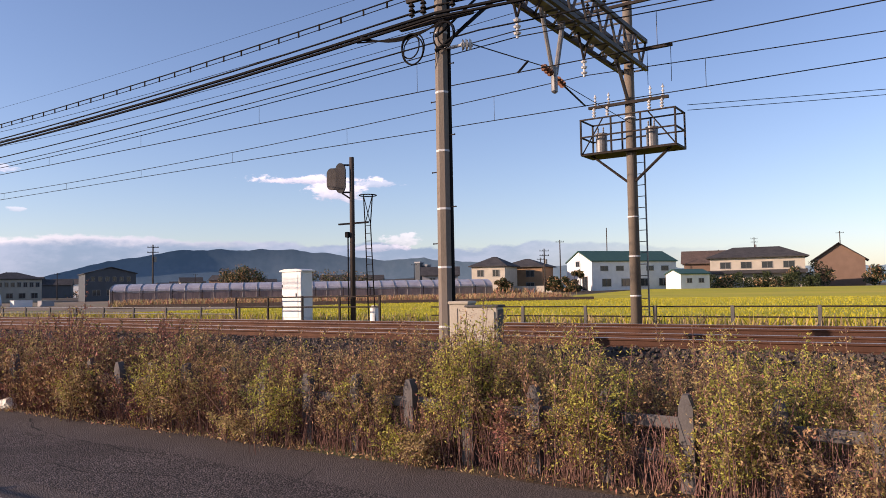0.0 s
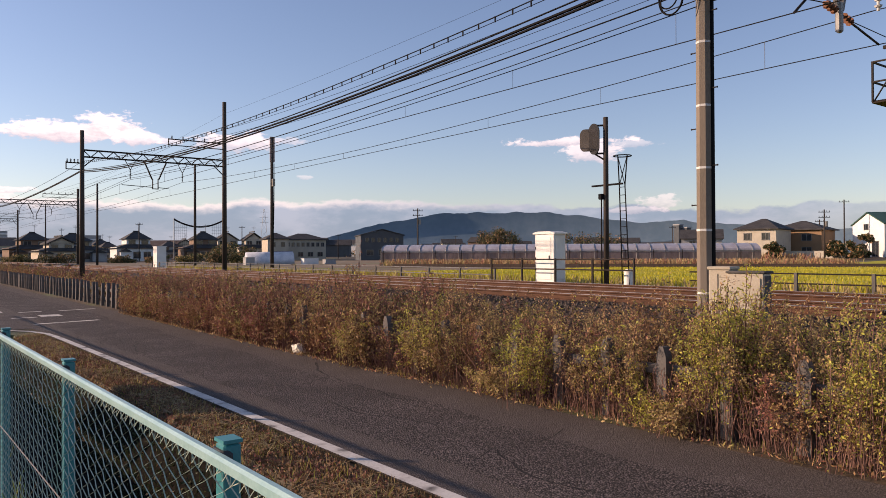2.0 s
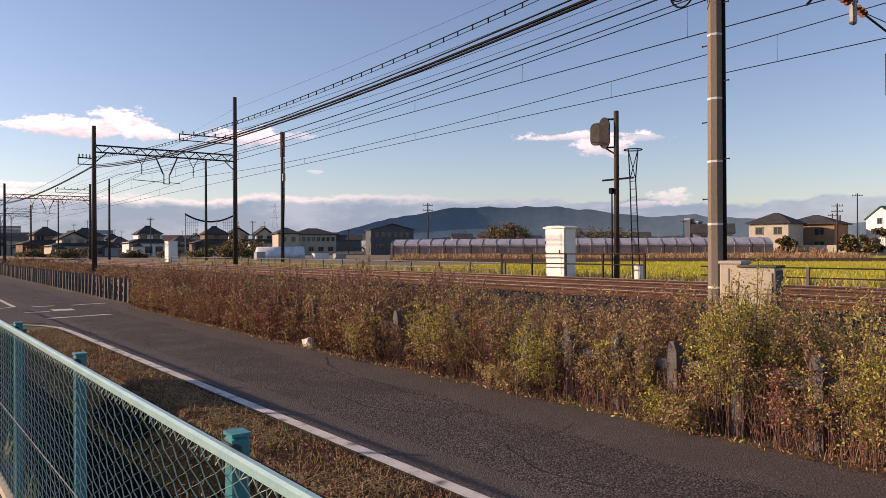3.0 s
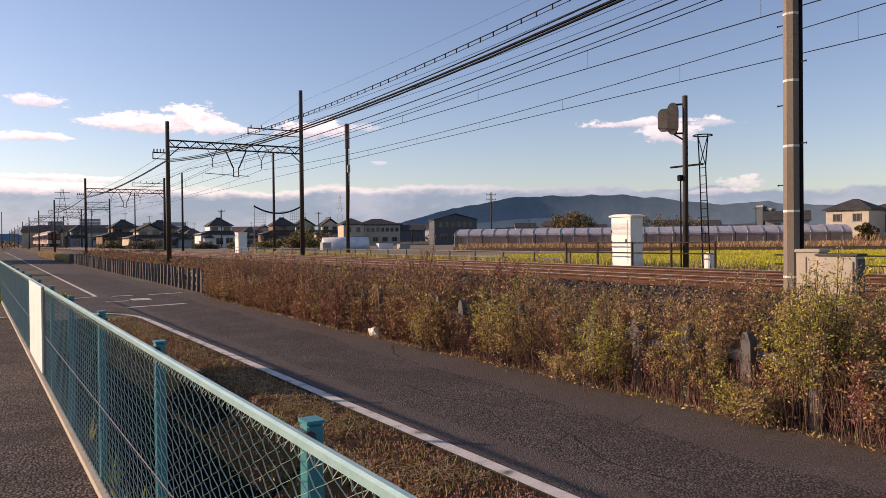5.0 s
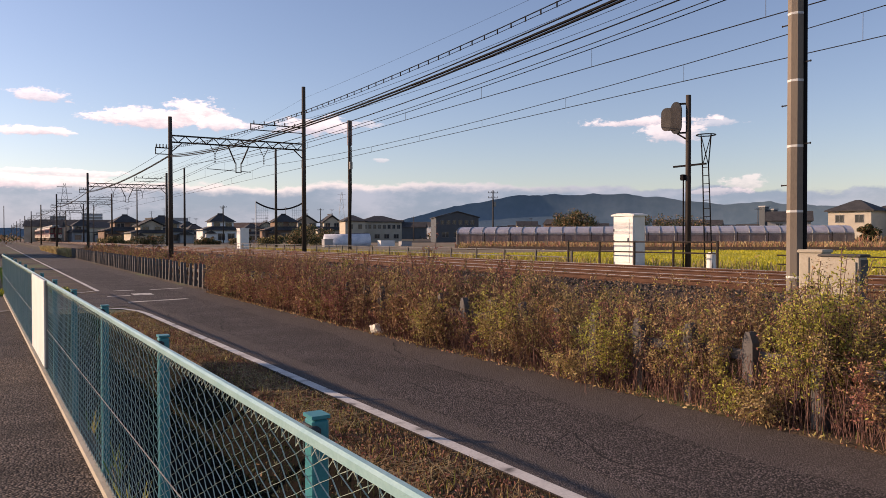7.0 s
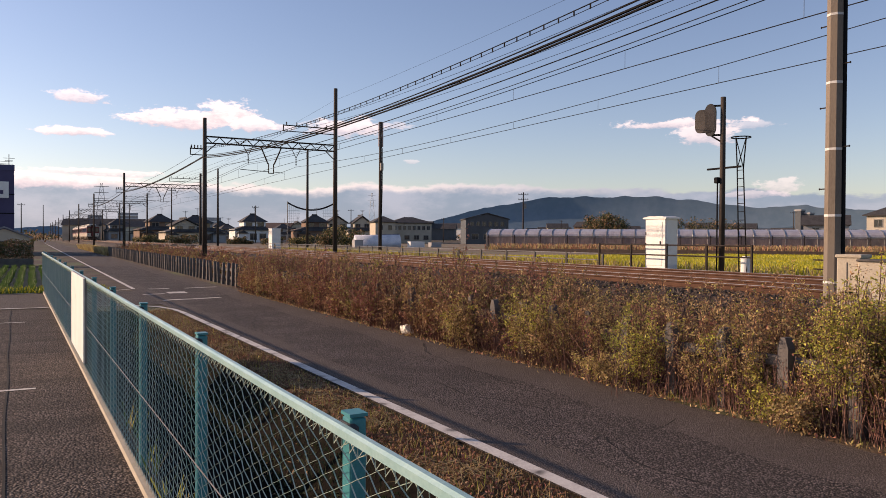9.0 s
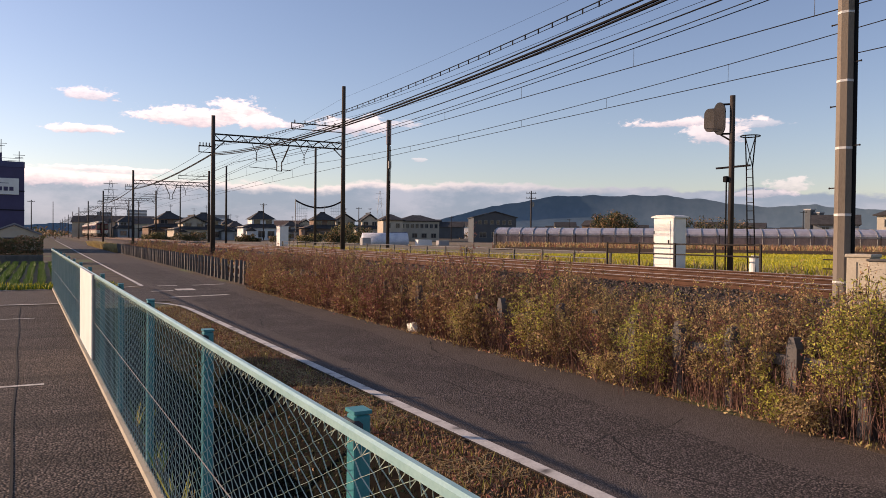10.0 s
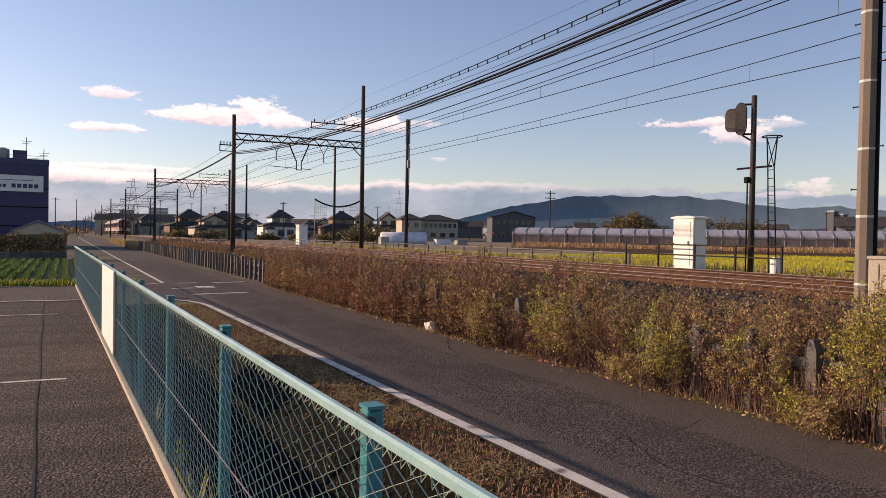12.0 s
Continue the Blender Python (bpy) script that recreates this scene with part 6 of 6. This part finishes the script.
def practice_net():
    x, y, _ = bearing(18.9, 220)
    t = thing("practice_net", "tall sagging dark net hung between two posts", "net", at=(x, y, FAR_Z - 0.1), rz=-18.9)
    w, h = 13.5, 11.5
    for u in (-w / 2, w / 2):
        part("post", Shape().cyl((u, 0, 0), (u, 0, h + 0.3), 0.12, n=6), M["galv"], t)
    top = [(u, 0, h - 2.1 * (1 - (2 * u / w) ** 2)) for u in np.linspace(-w / 2, w / 2, 20)]
    part("top_band", Shape().tube(top, 0.24, 5), M["wire"], t)
    s = Shape()
    for k in range(26):
        u = -w / 2 + w * k / 25
        if abs(u) > w * 0.24:
            s.cyl((u, 0, 1), (u, 0, h - 2.1 * (1 - (2 * u / w) ** 2)), 0.03, n=3, caps=False)
    for z in np.arange(1.2, 10, 0.8):
        for sg in (-1, 1):
            s.cyl((sg * w / 2, 0, z), (sg * w * 0.24, 0, z), 0.025, n=3, caps=False)
    part("netting", s, M["wire"], t)


practice_net()


def tarp_tunnel():
    x, y, _ = bearing(23.9, 105)
    t = thing("tarp_tunnel", "low tunnel covered with white and blue plastic sheet", "tunnel", at=(x, y, FAR_Z - 0.1), rz=-23.9 + 14)
    prof = [(1.1 * math.cos(a), 1.75 * math.sin(a)) for a in np.linspace(0, math.pi, 10)]
    part("cover", Shape().prism(prof, (-3.2, 0, 0), (3.2, 0, 0.1), (0, 1, 0), (0, 0, 1)), material("white_sheet", (0.62, 0.64, 0.68), (0.45, 0.48, 0.55), rough=0.4, scale=1.2, fine=8, bump=0.5, dist=0.08), t, smooth=True)
    part("band", Shape().prism([(a * 1.01, b * 1.01) for a, b in prof[2:6]] + [(a * 1.03, b * 1.03) for a, b in prof[5:1:-1]], (-0.2, 0, 0.03), (3.2, 0, 0.1), (0, 1, 0), (0, 0, 1)), WALL["blue"], t)
    for k, (u, w, h, m) in enumerate(((4.6, 2.2, 0.8, "white"), (7.6, 1.6, 0.7, "grey"), (-4.2, 1.2, 1.0, "grey"))):
        b = thing("crate", "pale storage crate standing by the tunnel", "crate", "crates", at=(x + u, y - 3, FAR_Z - 0.1))
        part("body", Shape().box((0, 0, h / 2), (w, 1.0, h), ch=0.03), WALL[m], b)
        part("lid", Shape().box((0, 0, h + 0.03), (w + 0.08, 1.08, 0.06), ch=0.02), WALL[m], b)


tarp_tunnel()


def blue_building():
    az, d = -3.4, 108
    x, y, _ = bearing(az, d)
    t = thing("office_building", "dark blue four-storey office building with a white sign", "building", at=(x, y, 0), rz=-az)
    part("wall", Shape().box((-1.6, 6, 5.2), (12.2, 12, 10.4)), WALL["blue"], t)
    part("parapet", Shape().box((-1.6, 6, 10.75), (12.3, 12.1, 0.7)), paint_mat("slate_blue_panel", (0.08, 0.085, 0.17)), t)
    for z in (2.6, 5.0, 7.4):
        part("band", Shape().box((-1.6, -0.02, z), (12.24, 0.08, 0.12)), M["dark"], t)
    sign = part("sign", Shape().box((-0.2, -0.12, 7.95), (8.2, 0.14, 2.05), ch=0.02), M["white"], t, "white sign board with dark bars of lettering")
    s = Shape()
    for k in range(4):
        s.box((-1.9 + 0.5 * k, -0.2, 7.6), (0.36, 0.02, 0.36))
    for k in range(5):
        s.box((0.6 + 0.62 * k, -0.2, 7.65), (0.46, 0.02, 0.5))
    s.box((0.6, -0.2, 8.35), (4.4, 0.02, 0.07))
    part("lettering", s, WALL["blue"], sign)
    part("roof_tank", Shape().cyl((-0.6, 3, 11.0), (-0.6, 3, 12.4), 0.75, n=14).cyl((-0.6, 3, 12.4), (-0.6, 3, 12.6), 0.75, 0.3, 14), WALL["grey"], t)
    part("stair_head", Shape().box((1.3, 3, 11.6), (1.6, 2.4, 1.4)), WALL["blue"], t)
    for u, h in ((2.0, 14.0), (4.0, 12.6)):
        part("antenna", Shape().cyl((u, 2, 10.8), (u, 2, h), 0.05, n=5).box((u, 2, h - 0.5), (1.3, 0.05, 0.05)).box((u, 2, h - 0.8), (0.9, 0.05, 0.05)), M["galv"], t)
    part("railing", Shape().box((-1.6, 0.1, 11.5), (12.0, 0.05, 0.05)).box((-1.6, 0.1, 11.2), (12.0, 0.05, 0.05)), M["galv"], t)
    house("small pale shed with a grey gabled roof", -1.6, 100, 5.0, 5, 2.0, 3.1, WALL["beige"], paint_mat("grey_roof", (0.22, 0.22, 0.24)), axis="y", z=0.0, wins=[("f", 0, 1.2, 2.2, 0.8)], over=0.3)


blue_building()


# far roofs and walls along the horizon
def far_town():
    r = np.random.default_rng(5)
    mats = [WALL[k] for k in ("grey", "cream", "beige", "brown", "white", "black")]
    for k in range(90):
        az = r.uniform(3.0, 62)
        d = r.uniform(280, 620)
        w, h = r.uniform(7, 15), r.uniform(4.0, 7.0)
        x, y, _ = bearing(az, d)
        t = thing("far_house", "small distant house with a dark roof", "house", "distant houses", at=(x, y, FAR_Z - 0.1), rz=-az + r.uniform(-25, 25))
        part("wall", Shape().box((0, 0, h / 2), (w, 8, h)), mats[r.integers(0, 6)], t)
        part("roof", Shape().prism([(-4.6, -0.3), (4.6, -0.3), (0, 1.9)], (-w / 2 - 0.4, 0, h), (w / 2 + 0.4, 0, h), (0, 1, 0), (0, 0, 1)), ROOF_DARK if r.random() < 0.75 else ROOF_BROWN, t)
    for az, d, w, h in ((11.5, 620, 18, 17), (9.2, 640, 12, 15), (6.0, 700, 16, 22), (3.9, 720, 12, 20)):
        x, y, _ = bearing(az, d)
        t = thing("apartment_block", "distant pale apartment block", "building", "distant blocks", at=(x, y, FAR_Z - 0.1), rz=-az)
        part("wall", Shape().box((0, 0, h / 2), (w, 10, h)), WALL["grey"], t)
        for q in range(int(h / 3)):
            part("balcony", Shape().box((0, -5.3, 1.6 + 3 * q), (w, 0.6, 1.1)), WALL["white"], t)
    c = []
    for k in range(70):
        az, d = r.uniform(-2, 60), r.uniform(260, 600)
        p = np.array(bearing(az, d, FAR_Z + 1.0))
        c.append(p + r.normal(size=(260, 3)) * np.array([5.0, 5.0, 1.1]))
    ob = raw_quads("far_trees", leaves(r, np.concatenate(c), 1.3), [L["dark"], L["brown"]], r.integers(0, 2, 70 * 260))
    tagged(ob, "dark masses of distant trees and shrubs", "trees", kind="stuff")


far_town()


# ---- concrete post fence under the weeds ----
def picket_fence():
    t = thing("concrete_fence", "old grey concrete post fence along the railway", "fence", at=(7.66, 0, 0))
    s = Shape()
    s.prism([(-0.075, 0), (0.075, 0), (0.075, 0.92), (0.03, 1.05), (-0.03, 1.05), (-0.075, 0.92)], (-0.06, 0, 0), (0.06, 0, 0), (0, 1, 0), (0, 0, 1))
    post = s.mesh("post", M["fence_concrete"])
    board = Shape().box((0.09, 0.44, 0), (0.05, 0.87, 0.13), ch=0.012).mesh("board", M["fence_concrete"])
    for k in range(112):
        y = 0.46 + 0.8775 * (k - 6)
        ob = new("post", post)
        ob.parent = t
        ob.matrix_basis = pose(0.5 * (float(lane_edge(y)) - 7.22) + random.uniform(-0.02, 0.02), y, -0.02 + random.uniform(-0.03, 0.02), random.uniform(-1.5, 1.5), random.uniform(-2, 2), random.uniform(-4, 4))
        for z in (0.34, 0.70):
            ob = new("board", board)
            ob.parent = t
            ob.matrix_basis = pose(0.5 * (float(lane_edge(y)) - 7.22), y, z + random.uniform(-0.015, 0.015), random.uniform(-0.6, 0.6))


picket_fence()


# ---- verge ----
def verge_z(x):
    return np.interp(x, [2.6, 3.22, 3.34, 3.6, 4.2], [-0.98, -0.22, -0.05, -0.02, -0.02])


def verge():
    r = np.random.default_rng(8)
    tufts("verge_grass", 3.24, 4.04, -3, 23, verge_z, 26000, 0.05, 0.012, [L["litter"], L["dark"], L["litter"], L["litter"], L["tan"]], "trampled dry grass on the verge", 31, slant=-0.019)
    tufts("verge_weeds", 3.22, 3.9, 0, 23, verge_z, 1300, 0.11, 0.012, [L["green"], L["litter"], L["tan"], L["straw"]], "low weeds on the dry verge", 32, slant=-0.019)
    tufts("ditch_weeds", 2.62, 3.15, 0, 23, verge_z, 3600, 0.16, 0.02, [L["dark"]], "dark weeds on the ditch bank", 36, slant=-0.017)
    # mown straw lying in loose swathes
    n = 6500
    c = np.stack([3.62 + r.normal(0, 0.20, n), r.uniform(0, 23.5, n), np.zeros(n)], 1)
    keep = np.array([noise.noise(Vector((p[0] * 1.5, p[1] * 0.9, 3.0))) for p in c]) > -0.05 - 0.25 * (c[:, 1] > 15)
    c = c[keep & (c[:, 0] < 4.0) & (c[:, 0] > 3.2)]
    n = len(c)
    a = r.uniform(0, math.pi, n)
    d = np.stack([np.cos(a), np.sin(a), r.normal(0, 0.16, n)], 1) * r.uniform(0.05, 0.16, n)[:, None]
    w = np.stack([-np.sin(a), np.cos(a), np.zeros(n)], 1) * 0.0035
    c[:, 2] = verge_z(c[:, 0]) + 0.02 + 0.035 * r.random(n)
    c[:, 0] -= 0.019 * c[:, 1]
    ob = raw_quads("mown_straw", np.stack([c - d - w, c + d - w, c + d + w, c - d + w], 1), [L["straw"], L["tan"]], r.integers(0, 2, n))
    tagged(ob, "pale mown straw lying on the verge", "straw", kind="stuff")
    tufts("fence_weeds", 0.90, 0.98, 4.0, 9.5, -0.02, 70, 0.30, 0.022, [L["green"], L["crop"], L["tan"]], "green weeds growing along the chain-link fence", 33)
    n = 24000
    c = np.stack([r.uniform(3.24, 3.98, n), r.uniform(-2, 23, n), np.zeros(n)], 1)
    c[:, 2] = verge_z(c[:, 0]) + 0.02 + 0.02 * r.random(n)
    c[:, 0] -= 0.019 * c[:, 1]
    tagged(raw_quads("fallen_leaves", leaves(r, c, 0.05, 0.0), [L["litter"], L["red"], L["litter"]], r.integers(0, 3, n)), "fallen brown leaves on the verge", "leaves", kind="stuff")
    n = 2000
    y = r.uniform(-4, 30, n)
    c = np.stack([lane_edge(y) + np.abs(r.normal(0, 0.16, n)) - 0.10, y, 0.02 + 0.03 * r.random(n)], 1)
    tagged(raw_quads("fallen_leaves", leaves(r, c, 0.06, 0.0), [L["brown"], L["tan"], L["straw"], L["red"]], r.integers(0, 4, n)), "fallen leaves along the lane's edge", "leaves", kind="stuff")
    tufts("lane_edge_grass", 7.60, 8.1, -4, 14, 0.0, 1300, 0.11, 0.010, [L["stem"], L["brown"], L["green"], L["stem"], L["tan"]], "dry grass at the foot of the weeds", 34, slant=-0.026)
    tufts("lane_edge_grass", 7.20, 7.7, 14, 30, 0.0, 1000, 0.11, 0.012, [L["stem"], L["brown"], L["tan"]], "dry grass at the foot of the weeds", 37)
    tufts("far_lane_grass", 7.4, 8.6, 92, 150, 0.0, 6000, 0.7, 0.10, [L["straw"], L["tan"], L["tan"]], "tall tan dry grass beside the lane", 35)


verge()
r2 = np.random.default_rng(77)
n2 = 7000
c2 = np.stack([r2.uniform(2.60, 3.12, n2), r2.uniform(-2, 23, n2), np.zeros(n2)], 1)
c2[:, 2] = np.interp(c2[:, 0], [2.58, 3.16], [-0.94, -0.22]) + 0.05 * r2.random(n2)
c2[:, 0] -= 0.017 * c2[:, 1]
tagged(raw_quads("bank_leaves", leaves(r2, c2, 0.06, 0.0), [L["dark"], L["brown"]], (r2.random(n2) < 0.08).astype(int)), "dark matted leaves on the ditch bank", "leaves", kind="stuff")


def plastic_bag():
    bm = bmesh.new()
    bmesh.ops.create_icosphere(bm, subdivisions=3, radius=0.15)
    for v in bm.verts:
        k = 1 + 0.35 * noise.noise(v.co * 9) + 0.25 * noise.noise(v.co * 21)
        v.co = Vector((v.co.x * 0.9 * k, v.co.y * 1.15 * k, v.co.z * 1.25 * k))
        if v.co.z < -0.1:
            v.co.z = -0.1 + (v.co.z + 0.1) * 0.2
    me = bpy.data.meshes.new("plastic_bag")
    bm.to_mesh(me)
    bm.free()
    me.materials.append(material("white_plastic", (0.72, 0.68, 0.58), (0.60, 0.56, 0.46), rough=0.45, scale=8, fine=40))
    ob = new("plastic_bag", me)
    ob.matrix_basis = pose(7.36, 15.0, 0.09) @ Matrix.Diagonal((0.9, 1.15, 0.72, 1))
    tagged(ob, "crumpled off-white plastic bag lying against the weeds", "bag")


plastic_bag()


# ---- train ----
def train():
    red = material("maroon_train_paint", (0.13, 0.014, 0.022), (0.11, 0.012, 0.019), rough=0.3, scale=1, fine=20, bump=0.02)
    ivory = material("ivory_train_paint", (0.62, 0.55, 0.44), (0.56, 0.49, 0.39), rough=0.35, scale=1, fine=20, bump=0.02, c=(0.45, 0.38, 0.29), c_scale=0.7, c_lo=0.6)
    roof_m = material("grey_roof_paint", (0.45, 0.43, 0.39), (0.36, 0.34, 0.31), rough=0.6)
    under = material("brown_dusty_underframe", (0.10, 0.065, 0.045), (0.05, 0.038, 0.03), rough=0.85)
    t = thing("train", "four-car maroon and ivory commuter train on the near track", "train", at=(TRACKS[0], 205.0, RAIL_Z))
    w = 1.37
    for c in range(4):
        y0 = c * 20.9
        y1 = y0 + 20.3
        side = [(-w, 0.95), (w, 0.95), (w, 1.82), (-w, 1.82)]
        b = Shape().prism(side, (0, y0, 0), (0, y1, 0), (1, 0, 0), (0, 0, 1), mi=0)
        b.prism([(-w, 1.82), (w, 1.82), (w, 3.2), (-w, 3.2)], (0, y0, 0), (0, y1, 0), (1, 0, 0), (0, 0, 1), mi=1)
        rp = [(-w, 3.2), (w, 3.2), (w, 3.42)] + [(w * 0.99 * math.cos(a), 3.42 + 0.36 * math.sin(a)) for a in np.linspace(0.2, math.pi - 0.2, 7)] + [(-w, 3.42)]
        b.prism(rp, (0, y0, 0), (0, y1, 0), (1, 0, 0), (0, 0, 1), mi=2)
        car = part("carriage", b, [ivory, red, roof_m], t, "maroon upper and ivory lower carriage body")
        for k in range(4):
            part("cooling_unit", Shape().box((0, y0 + 3.2 + k * 4.6, 3.92), (1.6, 3.6, 0.36), ch=0.12), roof_m, car)
        for side_x in (-1, 1):
            n = Vector((side_x, 0, 0))
            for k, yd in enumerate((3.6, 8.0, 12.4, 16.8)):
                door = part("door", Shape().box((side_x * (w + 0.012), y0 + yd, 2.1), (0.03, 1.35, 2.0)), [red], car)
                for dy in (-0.33, 0.33):
                    Shape_ = Shape().box((side_x * (w + 0.03), y0 + yd + dy, 2.55), (0.02, 0.46, 0.85))
                    part("door_window", Shape_, M["glass"], car)
            for yw in (1.5, 5.8, 10.2, 14.6, 18.8):
                ww = 1.9 if 3 < yw < 17 else 1.0
                part("window_frame", Shape().box((side_x * (w + 0.01), y0 + yw, 2.55), (0.03, ww + 0.12, 0.98)), M["galv"], car)
                part("window_pane", Shape().box((side_x * (w + 0.03), y0 + yw, 2.55), (0.02, ww, 0.86)), M["glass"], car)
        for yb in (2.8, 17.5):
            s = Shape().box((0, y0 + yb, 0.55), (2.2, 2.6, 0.35), ch=0.06)
            for dy in (-1.0, 1.0):
                s.cyl((-0.78, y0 + yb + dy, 0.43), (-0.62, y0 + yb + dy, 0.43), 0.43, n=16).cyl((0.62, y0 + yb + dy, 0.43), (0.78, y0 + yb + dy, 0.43), 0.43, n=16)
            part("bogie", s, under, car)
        for k, (yb, ln) in enumerate(((6.2, 1.8), (8.6, 1.5), (11.0, 2.4), (13.9, 1.4))):
            part("equipment_box", Shape().box((0, y0 + yb, 0.62), (2.4, ln, 0.6), ch=0.05), under, car)
        if c in (1, 3):
            p = Shape()
            for dx in (-0.6, 0.6):
                p.tube([(dx, y0 + 2.0, 4.05), (dx * 0.8, y0 + 3.0, 4.6), (dx * 0.7, y0 + 1.8, 5.25)], 0.03, 5)
            p.box((0, y0 + 1.8, 5.28), (1.6, 0.12, 0.06))
            part("pantograph", p, M["steel"], car)
    # cab end towards the lane's near end
    f = Shape().box((0, -0.06, 2.35), (2 * w - 0.1, 0.14, 2.2), ch=0.05)
    cab = part("cab_front", f, red, t, "maroon cab end with a gangway door")
    part("lower_front", Shape().box((0, -0.08, 1.38), (2 * w - 0.08, 0.14, 0.86), ch=0.05), ivory, cab)
    for dx in (-0.9, 0.9):
        part("windscreen", Shape().box((dx, -0.15, 2.62), (0.66, 0.04, 1.0), ch=0.01), M["glass"], cab)
        part("headlamp", Shape().cyl((dx * 0.75, -0.12, 3.42), (dx * 0.75, -0.3, 3.42), 0.11, n=12), M["galv"], cab)
        part("tail_lamp", Shape().box((dx * 1.1, -0.17, 1.5), (0.2, 0.06, 0.32), ch=0.02), M["galv"], cab)
    part("gangway_frame", Shape().box((-0.42, -0.2, 2.15), (0.1, 0.24, 2.3)).box((0.42, -0.2, 2.15), (0.1, 0.24, 2.3)).box((0, -0.2, 3.3), (0.94, 0.24, 0.1)), M["dark"], cab)
    part("gangway_door", Shape().box((0, -0.14, 2.1), (0.72, 0.06, 2.1)), red, cab)
    part("door_pane", Shape().box((0, -0.18, 2.65), (0.46, 0.03, 0.85)), M["glass"], cab)
    part("destination_sign", Shape().box((0, -0.2, 3.62), (0.95, 0.3, 0.3), ch=0.03), M["dark"], cab)
    part("coupler", Shape().box((0, -0.35, 0.9), (0.4, 0.6, 0.3), ch=0.05), M["dark"], t)
    part("snow_guard", Shape().box((0, -0.1, 0.45), (2.2, 0.12, 0.45)), under, t)


train()


# ---- car on the side road ----
def hatchback():
    paint = material("pearl_white_car_paint", (0.72, 0.72, 0.68), (0.70, 0.70, 0.66), rough=0.18, scale=2, fine=40, bump=0)
    t = thing("hatchback_car", "small white hatchback standing on the side road", "car", at=(-7.2, 28.6, 0.0), rz=-92)
    # sections: along, half width at sill, half width at belt, half width at roof, sill, belt, top
    secs = [(-1.70, 0.50, 0.58, 0.50, 0.32, 0.52, 0.66), (-1.64, 0.66, 0.70, 0.62, 0.22, 0.60, 0.78), (-1.30, 0.72, 0.735, 0.66, 0.20, 0.78, 0.95), (-0.80, 0.735, 0.74, 0.66, 0.20, 0.92, 1.06),
            (-0.15, 0.74, 0.74, 0.56, 0.20, 0.95, 1.46), (0.5, 0.74, 0.74, 0.56, 0.20, 0.96, 1.53), (1.1, 0.735, 0.735, 0.55, 0.20, 0.98, 1.50), (1.55, 0.72, 0.72, 0.53, 0.24, 0.99, 1.40), (1.70, 0.64, 0.66, 0.52, 0.34, 0.95, 1.05)]
    s = Shape()
    for y, a, b, c, z0, z1, z2 in secs:
        s.v += [(-a, y, z0), (-b, y, (z0 + z1) * 0.5), (-b, y, z1), (-c, y, z2 - 0.03), (-c * 0.6, y, z2), (c * 0.6, y, z2), (c, y, z2 - 0.03), (b, y, z1), (b, y, (z0 + z1) * 0.5), (a, y, z0)]
    n = 10
    for j in range(len(secs) - 1):
        s.f += [(j * n + i, j * n + (i + 1) % n, (j + 1) * n + (i + 1) % n, (j + 1) * n + i) for i in range(n)]
    s.f += [tuple(range(n)), tuple(range((len(secs) - 1) * n, len(secs) * n))]
    s.mi = [0] * len(s.f)
    body = part("body", s, paint, t, smooth=False)
    g = Shape().add([(-0.60, -0.80, 1.03), (0.60, -0.80, 1.03), (0.52, -0.17, 1.44), (-0.52, -0.17, 1.44)], [(0, 1, 2, 3)])
    g.v = [(x, y - 0.012, z + 0.012) for x, y, z in g.v]
    part("windscreen", g, M["glass"], body)
    for sx in (-1, 1):
        g = Shape().add([(sx * 0.745, -0.6, 0.98), (sx * 0.745, 0.45, 0.99), (sx * 0.60, 0.45, 1.42), (sx * 0.60, -0.12, 1.38)], [(0, 1, 2, 3)])
        part("side_window", g, M["glass"], body)
        g = Shape().add([(sx * 0.745, 0.52, 0.99), (sx * 0.74, 1.3, 1.01), (sx * 0.60, 1.2, 1.40), (sx * 0.60, 0.52, 1.42)], [(0, 1, 2, 3)])
        part("side_window", g, M["glass"], body)
        part("headlamp", Shape().box((sx * 0.56, -1.60, 0.70), (0.24, 0.16, 0.17), ch=0.04, rz=sx * 22), M["galv"], body)
        part("mirror", Shape().box((sx * 0.83, -0.52, 1.0), (0.17, 0.1, 0.12), ch=0.03), paint, body)
        for yw in (-1.12, 1.12):
            wh = part("wheel", Shape().cyl((sx * 0.60, yw, 0.28), (sx * 0.755, yw, 0.28), 0.28, n=20), M["dark"], t)
            part("rim", Shape().cyl((sx * 0.75, yw, 0.28), (sx * 0.765, yw, 0.28), 0.17, n=14), M["galv"], wh)
    part("grille", Shape().box((0, -1.69, 0.62), (0.62, 0.06, 0.08), ch=0.02), M["dark"], body)
    part("lower_intake", Shape().box((0, -1.68, 0.34), (0.9, 0.08, 0.12), ch=0.02), M["dark"], body)
    part("plate", Shape().box((0, -1.72, 0.47), (0.33, 0.02, 0.16)), paint_mat("yellow_plate", (0.55, 0.45, 0.06)), body)


hatchback()
